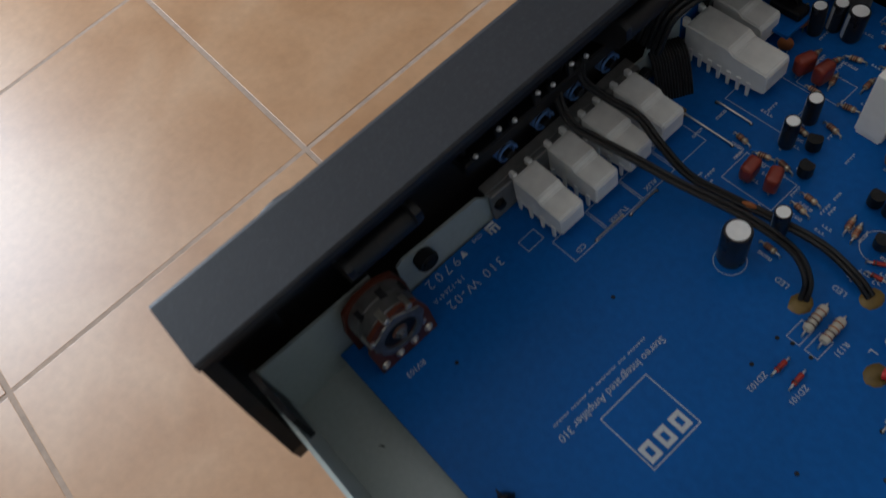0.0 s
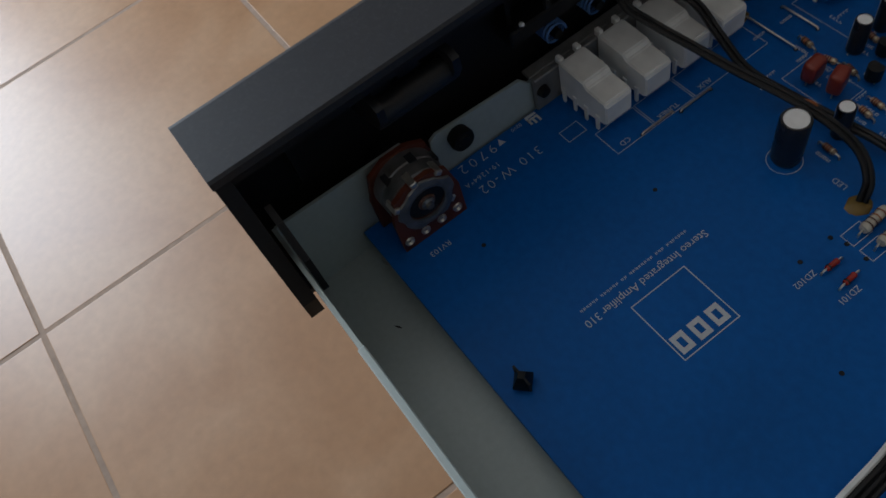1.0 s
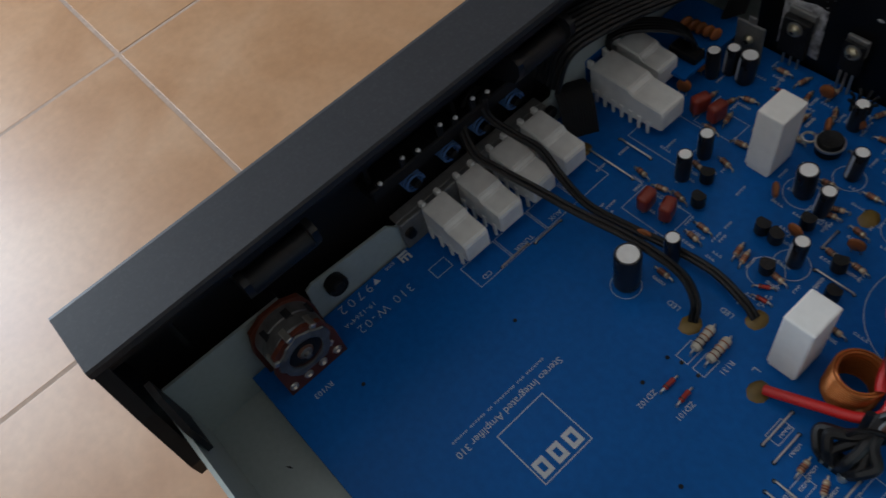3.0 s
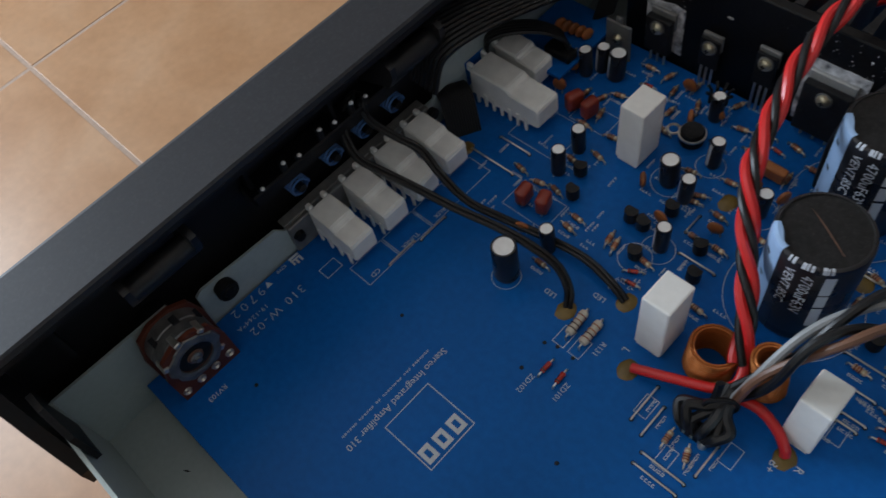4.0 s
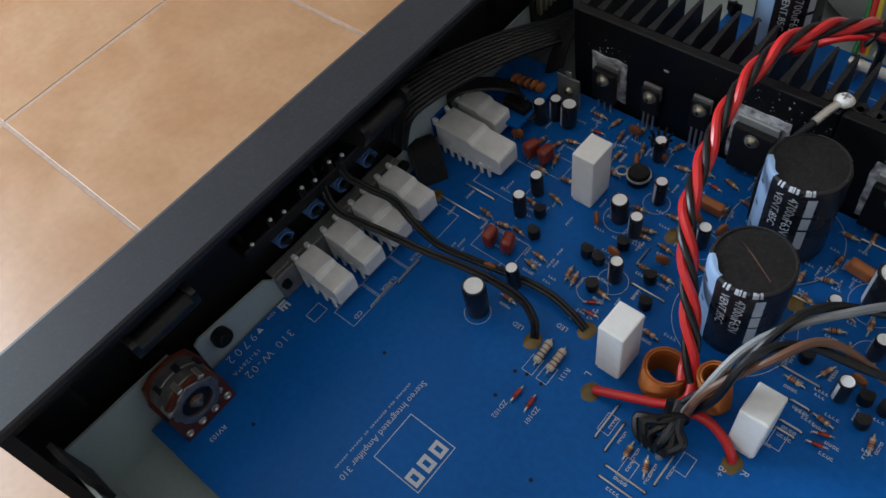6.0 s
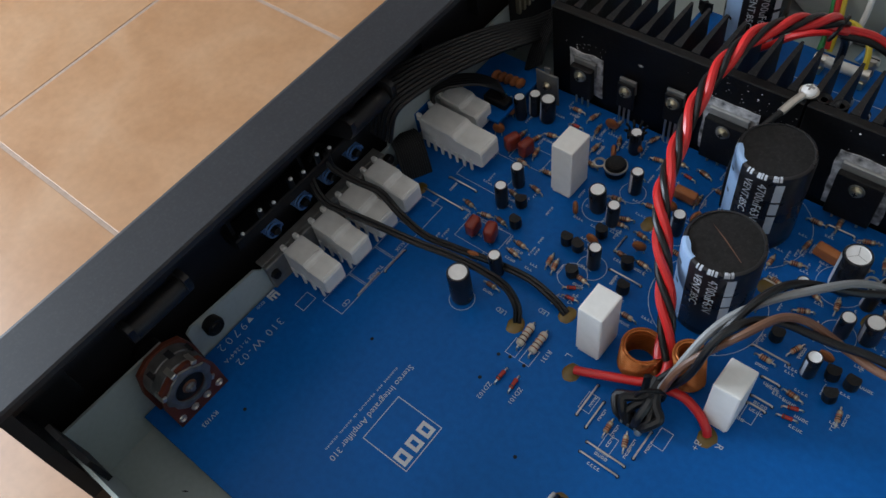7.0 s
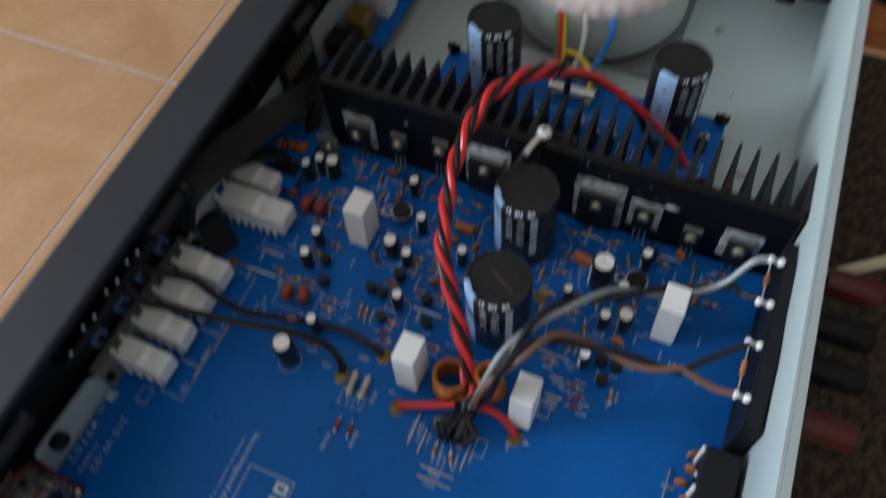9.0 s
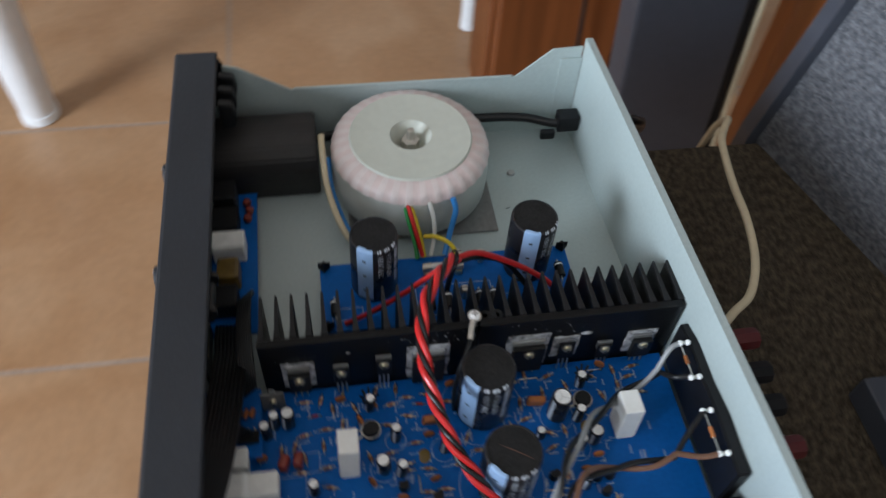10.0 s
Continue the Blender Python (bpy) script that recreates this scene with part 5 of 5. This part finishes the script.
flat_lead("black twin lead looping from front panel to glued board joint",
          [(0.0060, 0.1440, 0.0320), (0.0080, 0.1380, 0.0370), (0.0120, 0.1290, 0.0320), (0.0200, 0.1260, 0.0260), (0.0280, 0.1280, 0.0230), (0.0390, 0.1310, 0.0205), (0.0560, 0.1340, 0.0190), (0.0720, 0.1380, 0.0170), (0.0840, 0.1400, 0.0150), (0.0930, 0.1410, 0.0110), (0.0990, 0.1390, 0.0060), (0.1010, 0.1360, 0.0006)])
flat_lead("black twin lead looping from front panel to glued board joint",
          [(0.0100, 0.1440, 0.0320), (0.0120, 0.1390, 0.0360), (0.0145, 0.1380, 0.0300), (0.0220, 0.1410, 0.0240), (0.0310, 0.1440, 0.0200), (0.0420, 0.1420, 0.0170), (0.0530, 0.1425, 0.0105), (0.0650, 0.1465, 0.0062), (0.0800, 0.1505, 0.0040), (0.0950, 0.1520, 0.0040), (0.1070, 0.1503, 0.0032), (0.1135, 0.1490, 0.0006)])


def ribbon(label, pts, n, gap, side, mats=("cable",)):
    """Flat cable of n conductors lying side by side."""
    ob = thing("ribbon_cable", label, "ribbon cable", "ribbon cables")
    path = smooth_path(pts, 12)
    for k in range(n):
        bm = bmesh.new()
        tube(bm, [p + Vector(side) * ((k - (n - 1) / 2) * gap) for p in path], gap * 0.52, 7)
        part("conductor", bm, mats[k % len(mats)], ob)


ribbon("flat black ribbon cable bridging front panel and far board",
       [(0.0165, 0.1600, 0.0300), (0.0185, 0.1650, 0.0430), (0.0225, 0.1760, 0.0470), (0.0255, 0.1950, 0.0440), (0.0270, 0.2180, 0.0360), (0.0270, 0.2420, 0.0240), (0.0265, 0.2610, 0.0130), (0.0255, 0.2740, 0.0070), (0.0245, 0.2850, 0.0010)], 9, 0.0019, (0.95, 0.10, -0.22))
ribbon("narrow black ribbon cable under the wide one",
       [(0.0125, 0.1975, 0.0080), (0.0125, 0.1972, 0.0180), (0.0150, 0.1995, 0.0218), (0.0200, 0.2045, 0.0230), (0.0270, 0.2120, 0.0210), (0.0325, 0.2175, 0.0155), (0.0340, 0.2190, 0.0083)], 5, 0.0017, (0.80, -0.55, 0.1))
ribbon("upright black ribbon cable from far board to tone board",
       [(0.0330, 0.3020, 0.0010), (0.0335, 0.2940, 0.0140), (0.0340, 0.2760, 0.0240), (0.0345, 0.2570, 0.0250), (0.0350, 0.2450, 0.0190), (0.0350, 0.2390, 0.0100)], 7, 0.0016, (0.70, 0.20, 0.55))
ribbon("short black ribbon cable dropping between the switches",
       [(0.0125, 0.1755, 0.0130), (0.0150, 0.1752, 0.0128), (0.0185, 0.1738, 0.0105), (0.0225, 0.1712, 0.0050), (0.0255, 0.1690, -0.0005)], 13, 0.0010, (0.50, 0.85, 0.0))
ribbon("grey flat cable with one white conductor glued to the board",
       [(0.1495, 0.0925, 0.0008), (0.1500, 0.0895, 0.0040), (0.1510, 0.0820, 0.0060), (0.1520, 0.0690, 0.0070), (0.1540, 0.0500, 0.0090), (0.1560, 0.0300, 0.0080), (0.1560, 0.0200, -0.0030)], 4, 0.0015, (1, 0.1, 0), ("wired", "cable", "cable", "cable"))
inl = thing("tone_board", "small blue board with row of orange capacitors", "circuit board")
pbox("laminate", "board", inl, (0.0135, 0.0405, 0.2060, 0.2420, 0.0065, 0.0080), 0.0002)
for k in range(3):
    pbox("support", "black", inl, (0.0155 + 0.010 * k, 0.0175 + 0.010 * k, 0.2380, 0.2400, 0.0001, 0.0064))
# added block that darkens the tone board in place of unidentified clutter
cn = thing("plug_connector", "black block with contacts standing in for dark clutter on the small tone board", "connector")
pbox("housing", "black", cn, (0.0275, 0.0395, 0.2125, 0.2185, 0.0081, 0.0118), 0.0006)
for k in range(4):
    pbox("contact", "brass", cn, (0.0288 + 0.0028 * k, 0.0294 + 0.0028 * k, 0.2186, 0.2200, 0.0095, 0.0103))
for k in range(5):
    d2 = thing("disc_capacitor", "small orange-brown ceramic disc capacitor", "capacitor", "ceramic disc capacitors", (0.0245 + 0.0030 * k, 0.2265 + 0.0003 * k, 0.0081), 70)
    plathe("body", "disc", d2, [(0, -0.0011), (0.0018, -0.001), (0.0025, -0.0004), (0.0025, 0.0004), (0.0018, 0.001), (0, 0.0011)], 16, Matrix.Translation((0, 0, 0.0026)) @ Matrix.Rotation(math.pi / 2, 4, "X"))

# ---- rear terminals ----
tb = thing("speaker_terminal_block", "black plastic speaker terminal block on the rear panel", "terminal block")
bm = bmesh.new()
out = [(0.158, 0.004), (0.238, 0.004), (0.238, 0.036), (0.225, 0.0385), (0.205, 0.037), (0.185, 0.0385), (0.17, 0.0365), (0.158, 0.036)]
prism(bm, out, "x", 0.2500, 0.2560)
bmesh.ops.bevel(bm, geom=bm.edges[:], offset=0.0008, segments=2, affect="EDGES")
part("block", bm, "black", tb)
for i, (y, z, c) in enumerate(((0.2255, 0.0385, "maroon"), (0.2075, 0.0368, "black"), (0.1905, 0.0355, "black"), (0.1690, 0.0360, "maroon"))):
    ptube("tag", "tin", tb, [(0.2445, y, z), (0.2470, y, z), (0.2502, y, z - 0.001)], 0.0009, 8)
    for xx in (0.2450, 0.2490):
        plathe("solder_blob", "alu", tb, [(0, 0.0016), (0.0013, 0.0008), (0.0015, 0), (0.0013, -0.0008), (0, -0.0016)], 12, Matrix.Translation((xx, y, z)))
    post = thing("binding_post", ("maroon" if c == "maroon" else "black") + " plastic binding post on the rear panel", "binding post", "speaker binding posts")
    plathe("cap", c, post, [(0, 0.0275), (0.0052, 0.0272), (0.0058, 0.0255), (0.0058, 0.0075), (0.0050, 0.007), (0, 0.007)], 8, Matrix.Translation((0.2585, y, z - 0.003)) @ ry)
    plathe("collar", c, post, [(0, 0.0068), (0.0044, 0.0068), (0.0044, 0.0), (0, 0.0)], 20, Matrix.Translation((0.2585, y, z - 0.003)) @ ry)
for y0, y1, z in ((0.2255, 0.2075, 0.0378), (0.1905, 0.1690, 0.0357)):
    r2 = thing("axial_resistor", "orange resistor bridging two speaker tags", "resistor", "tag resistors")
    ptube("body", "disc", r2, [(0.2455, y0 * 0.62 + y1 * 0.38, z), (0.2455, y0 * 0.38 + y1 * 0.62, z)], 0.0010, 10)
    ptube("lead", "tin", r2, [(0.2455, y0, z), (0.2455, y1, z)], 0.00035, 6)
jk = thing("input_socket_block", "black input socket block with pale end frames", "socket block")
pbox("block", "black", jk, (0.2430, 0.2555, 0.0700, 0.1545, 0.0, 0.0200), 0.0008, 2)
for y in (0.1535, 0.1385, 0.1195, 0.1045, 0.0855, 0.0715):
    pbox("shield", "wired", jk, (0.2416, 0.2429, y - 0.0012, y + 0.0012, 0.0005, 0.0170), 0.0003)
for k in range(6):
    plathe("contact", "tin", jk, [(0, 0.0012), (0.0010, 0.001), (0.0012, 0)], 10, Matrix.Translation((0.2430, 0.146 - 0.0135 * k, 0.009)) @ Matrix.Rotation(-math.pi / 2, 4, "Y"))

# ---- supply section ----
psu = thing("supply_circuit_board", "blue power supply circuit board behind the heat sink", "circuit board")
pbox("laminate", "board", psu, (0.0730, 0.2165, 0.2755, 0.3205, -0.0016, 0.0), 0.0002)
for d in ((0.078, 0.095, 0.282, 0.29), (0.125, 0.168, 0.28, 0.30), (0.172, 0.18, 0.282, 0.29), (0.2, 0.212, 0.283, 0.29)):
    bm = bmesh.new()
    ink_frame(bm, *d)
    part("outline_print", bm, "silk", psu)
for x, y in ((0.0755, 0.278), (0.0755, 0.318), (0.2140, 0.278), (0.2140, 0.318)):
    standoff(x, y)


def diode(x, y, rz):
    ob = thing("rectifier_diode", "black barrel rectifier diode with silver band", "diode", "rectifier diodes", (x, y, 0), rz)
    plathe("body", "epoxy", ob, [(0, -0.0045), (0.0025, -0.0045), (0.0025, 0.0045), (0, 0.0045)], 14, Matrix.Translation((0, 0, 0.004)) @ ry)
    plathe("band", "alu", ob, [(0.00255, 0.0025), (0.0026, 0.003), (0.00255, 0.0035)], 14, Matrix.Translation((0, 0, 0.004)) @ ry)
    ptube("lead", "tin", ob, [(-0.0075, 0, 0), (-0.0072, 0, 0.0035), (-0.005, 0, 0.004), (0.005, 0, 0.004), (0.0072, 0, 0.0035), (0.0075, 0, 0)], 0.0005, 6)


for x, y, a in ((0.132, 0.286, 90), (0.142, 0.286, 90), (0.160, 0.286, 90), (0.168, 0.286, 90), (0.080, 0.288, 90), (0.2085, 0.300, 90)):
    diode(x, y, a)
fz = thing("fuse", "glass fuse in bright metal clips", "fuse", "fuses")
ptube("tube", "wired", fz, [(0.132, 0.3085, 0.006), (0.152, 0.3085, 0.006)], 0.0024, 12)
for x in (0.133, 0.151):
    plathe("cap", "tin", fz, [(0.0026, -0.0025), (0.0027, 0.0025)], 14, Matrix.Translation((x, 0.3085, 0.006)) @ ry)
    pbox("clip", "brass", fz, (x - 0.002, x + 0.002, 0.3055, 0.3115, 0.0, 0.0042), 0.0004)
for x, y in ((0.1515, 0.2905), (0.165, 0.3145), (0.1515, 0.316)):
    sc = thing("terminal_screw", "bright screw terminal on the supply board", "screw", "terminal screws", (x, y, 0))
    plathe("post", "tin", sc, [(0, 0.009), (0.0020, 0.0088), (0.0030, 0.0075), (0.0030, 0.006), (0.0018, 0.006), (0.0018, 0), (0, 0)], 16)
    pbox("slot", "hole", sc, (-0.0022, 0.0022, -0.0003, 0.0003, 0.0084, 0.0091))
wr = thing("supply_lead", "red and black leads spreading over the supply board", "wiring")
ptube("lead", "red", wr, [(0.1430, 0.2850, 0.0440), (0.1560, 0.2900, 0.0400), (0.1760, 0.2920, 0.0260), (0.1950, 0.2900, 0.0120), (0.2050, 0.2860, 0.0020)], 0.0016, 9)
ptube("lead", "cable", wr, [(0.1430, 0.2840, 0.0420), (0.1560, 0.2890, 0.0380), (0.1740, 0.2950, 0.0220), (0.1900, 0.2880, 0.0020)], 0.0016, 9)
ptube("lead", "red", wr, [(0.1420, 0.2840, 0.0430), (0.1300, 0.2790, 0.0400), (0.1150, 0.2780, 0.0260), (0.0980, 0.2790, 0.0100), (0.0850, 0.2800, 0.0005)], 0.0014, 9)
ptube("lead", "cable", wr, [(0.1430, 0.2840, 0.0430), (0.1440, 0.2900, 0.0330), (0.1430, 0.2930, 0.0160), (0.1420, 0.2940, 0.0005)], 0.0016, 9)
bm = bmesh.new()
tube(bm, [Vector((0.1415 + 0.0018 * math.sin(a), 0.2835 + 0.0048 * math.cos(a), 0.0445 + 0.0048 * math.sin(a))) for a in np.linspace(0, 2 * math.pi, 24)], 0.0008, 6, 1.0, False)
part("cable_tie", bm, "black", wr)

tor = thing("toroidal_transformer", "large toroidal transformer wrapped in pale and pink tape", "transformer", "", (0.1325, 0.3845, 0))
plathe("winding", "wrap", tor, [(0.011, -0.007), (0.030, -0.008), (0.043, -0.006), (0.0475, 0.0), (0.0480, 0.014), (0.0472, 0.0267)], 64)
bm = bmesh.new()
n, prof = 272, [(0.0472, 0.0265), (0.0462, 0.0300), (0.0435, 0.0328), (0.0370, 0.0348), (0.0115, 0.0345), (0.0110, 0.02), (0.0110, -0.007)]
rings = [[bm.verts.new(((r + (0.0004 if (i // 4) % 2 else 0) + 0.0003 * noise.noise((i * 0.3, h * 90, 2))) * math.cos(2 * math.pi * i / n), (r + (0.0004 if (i // 4) % 2 else 0)) * math.sin(2 * math.pi * i / n), h)) for i in range(n)] for r, h in prof]
for a, b in zip(rings, rings[1:]):
    for i in range(n):
        bm.faces.new((a[i], a[(i + 1) % n], b[(i + 1) % n], b[i])).smooth = True
for i, f in enumerate(bm.faces):
    f.material_index = 1 if ((i % n) // 4) % 2 else 0
tw = part("tape_wrap", bm, "tape", tor, "pink overlapping tape")
tw.data.materials.append(M["tape_edge"])
plathe("top_plate", "gasket", tor, [(0.0125, 0.0345), (0.0125, 0.0362), (0.0358, 0.0362), (0.0366, 0.0350)], 56)
plathe("dished_washer", "gasket", tor, [(0.0125, 0.0360), (0.0095, 0.0310), (0.0062, 0.0235), (0.0030, 0.0225), (0, 0.0225)], 40)
plathe("bolt", "tin", tor, [(0, 0.0405), (0.0022, 0.0400), (0.0024, 0.0330), (0.0055, 0.0325), (0.0056, 0.0228)], 6)
pbox("rubber_pad", "drab", tor, (-0.040, 0.050, -0.042, 0.040, BASE + 0.0001, -0.0082), 0.0005)
for nm, pts in (("red", [(0.1250, 0.3395, 0.0270), (0.1265, 0.3340, 0.0230), (0.1290, 0.3270, 0.0140), (0.1320, 0.3190, 0.0030)]), ("yellow", [(0.1265, 0.3395, 0.0260), (0.1290, 0.3330, 0.0200), (0.1315, 0.3260, 0.0110), (0.1330, 0.3190, 0.0020)]),
                ("green", [(0.1240, 0.3390, 0.0240), (0.1255, 0.3330, 0.0170), (0.1280, 0.3260, 0.0080), (0.1290, 0.3190, 0.0010)]), ("yellow", [(0.1330, 0.3230, 0.0160), (0.1400, 0.3200, 0.0180), (0.1480, 0.3150, 0.0150), (0.1510, 0.3080, 0.0060)]),
                ("wired", [(0.1375, 0.3385, 0.0275), (0.1395, 0.3330, 0.0200), (0.1395, 0.3270, 0.0110), (0.1370, 0.3200, 0.0020)]), ("blue", [(0.1510, 0.3385, 0.0290), (0.1525, 0.3350, 0.0220), (0.1490, 0.3290, 0.0100), (0.1450, 0.3200, 0.0010)])):
    w = ptube("lead_wire", nm, None, pts, 0.0013 if nm != "blue" else 0.0017, 9)
    w.parent = tor
    w.matrix_parent_inverse = Matrix.Translation((-0.1325, -0.3845, 0))
mc = thing("mains_wires", "cream and blue mains wires beside the transformer", "wiring")
ptube("wire", "cream", mc, [(0.0800, 0.3950, 0.0300), (0.0800, 0.3800, 0.0290), (0.0815, 0.3620, 0.0180), (0.0880, 0.3440, 0.0040), (0.0960, 0.3360, -0.0060)], 0.0019, 9)
ptube("wire", "blue", mc, [(0.0830, 0.3860, 0.0200), (0.0840, 0.3660, 0.0130), (0.0900, 0.3480, 0.0020), (0.0970, 0.3400, -0.0060)], 0.0015, 9)
sw = thing("mains_switch_cover", "black insulating sleeve over the mains switch", "switch cover")
bm = bmesh.new()
prism(bm, [(0.384, BASE + 0.0002), (0.422, BASE + 0.0002), (0.4245, 0.006), (0.4245, 0.018), (0.4215, 0.0255), (0.4155, 0.0300), (0.408, 0.0312), (0.399, 0.0300), (0.391, 0.0265), (0.3855, 0.0205), (0.3825, 0.0130), (0.3825, 0.004)], "x", 0.0130, 0.0770)
bmesh.ops.bevel(bm, geom=bm.edges[:], offset=0.0012, segments=2, affect="EDGES")
part("sleeve", bm, "rubber", sw)
ptube("mains_cord", "cable", sw, [(0.0770, 0.4190, 0.0050), (0.1200, 0.4265, 0.0040), (0.1800, 0.4265, 0.0060), (0.2120, 0.4225, 0.0080), (0.2330, 0.4140, 0.0090), (0.2460, 0.4140, 0.0140)], 0.0030, 10)
cl = thing("cord_clamp", "black strain relief clamp in the rear panel", "cord clamp")
pbox("clamp", "black", cl, (0.2330, 0.2470, 0.4090, 0.4190, 0.0050, 0.0170), 0.0012, 2)
pbox("lever", "black", cl, (0.2215, 0.2310, 0.4060, 0.4100, 0.0020, 0.0090), 0.0008)
ptube("outer_cord", "cable", cl, [(0.2490, 0.4150, 0.0140), (0.2660, 0.4160, 0.0120), (0.2900, 0.4190, 0.0020), (0.3020, 0.4300, -0.0150), (0.3000, 0.4480, -0.0600), (0.3000, 0.4600, -0.1500)], 0.0033, 10)

hp = thing("headphone_board", "narrow blue circuit board with sockets beside front panel", "circuit board")
pbox("laminate", "board", hp, (0.0130, 0.0385, 0.2800, 0.3800, -0.0016, 0.0), 0.0002)
pbox("socket", "nylon", hp, (0.0150, 0.0330, 0.3280, 0.3400, 0.0001, 0.0150), 0.0008)
pbox("switch_body", "epoxy", hp, (0.0140, 0.0290, 0.3440, 0.3600, 0.0001, 0.0130), 0.0008)
pbox("relay", "epoxy", hp, (0.0150, 0.0280, 0.3620, 0.3760, 0.0001, 0.0180), 0.001)
pbox("coil_body", "glue", hp, (0.0180, 0.0300, 0.3080, 0.3220, 0.0001, 0.0140), 0.002, 2)
pbox("switch_body", "epoxy", hp, (0.0150, 0.0290, 0.2900, 0.3040, 0.0001, 0.0140), 0.001)
for x, y in ((0.0335, 0.3580), (0.0345, 0.3640), (0.0330, 0.3700)):
    plathe("bead", "film", hp, [(0, 0.0058), (0.0020, 0.0050), (0.0026, 0.003), (0.0018, 0.0005), (0, 0)], 14, Matrix.Translation((x, y, 0)))
for k in range(7):
    pbox("contact", "brass", hp, (0.0150, 0.0170, 0.2550 + 0.0035 * k, 0.2565 + 0.0035 * k, 0.0200, 0.0290))
pbox("contact_strip", "epoxy", hp, (0.0132, 0.0150, 0.2520, 0.2820, 0.0, 0.0290), 0.0004)

# ---- loudspeaker cable and loose things ----
sc = thing("speaker_cable", "cream speaker cable curving from the binding post", "cable")
ptube("cable", "cream", sc, [(0.2660, 0.2255, 0.0390), (0.2735, 0.2360, 0.0300), (0.2860, 0.2470, 0.0265), (0.2995, 0.2575, 0.0260), (0.3110, 0.2790, 0.0260), (0.3175, 0.3070, 0.0260), (0.3215, 0.3380, 0.0240), (0.3300, 0.3740, 0.0200), (0.3370, 0.3880, 0.0195), (0.3450, 0.3990, 0.0160), (0.3520, 0.4110, 0.0040), (0.3570, 0.4270, -0.0200), (0.3600, 0.4400, -0.0700), (0.3600, 0.4450, -0.1500)], 0.0024, 10)
rm = thing("dark_box", "dark grey flat box lying on the brown seat", "box")
pbox("case", "slate", rm, (0.3620, 0.4080, 0.1350, 0.2180, SEAT + 0.0002, SEAT + 0.020), 0.002, 2)
hc = thing("hanging_cable", "black cable hanging in front of the wooden cabinet", "cable", "", (-0.004, -0.036, 0))
ptube("cable", "cable", hc, [(0.40, 0.955, 0.20), (0.40, 0.950, 0.05), (0.425, 0.945, -0.05), (0.47, 0.945, -0.10), (0.52, 0.945, -0.09)], 0.004, 8)
ptube("cable", "cable", hc, [(0.455, 0.955, 0.20), (0.450, 0.950, 0.0), (0.44, 0.945, -0.2), (0.45, 0.94, FLOOR)], 0.003, 8)

# ---- floor tiles ----
TS, TJ = 0.415, 0.0060
bm = bmesh.new()
box(bm, 0, TS - TJ, 0, TS - TJ, -0.006, 0, 0.0008, 2)
tile_me = bpy.data.meshes.new("tile")
bm.to_mesh(tile_me)
bm.free()
tile_me.materials.append(M["tile"])
for i in range(-6, 9):
    for j in range(-8, 10):
        x, y = -0.480 + TS * i, 0.159 + TS * j
        if x > -2.95 and x + TS < 2.95 and y > -2.95 and y + TS < 3.95:
            tl = new("tile", tile_me)
            tl.parent = floor
            tl.location = (x + TJ / 2, y + TJ / 2, FLOOR - 0.0035 + random.uniform(-0.0003, 0.0003))
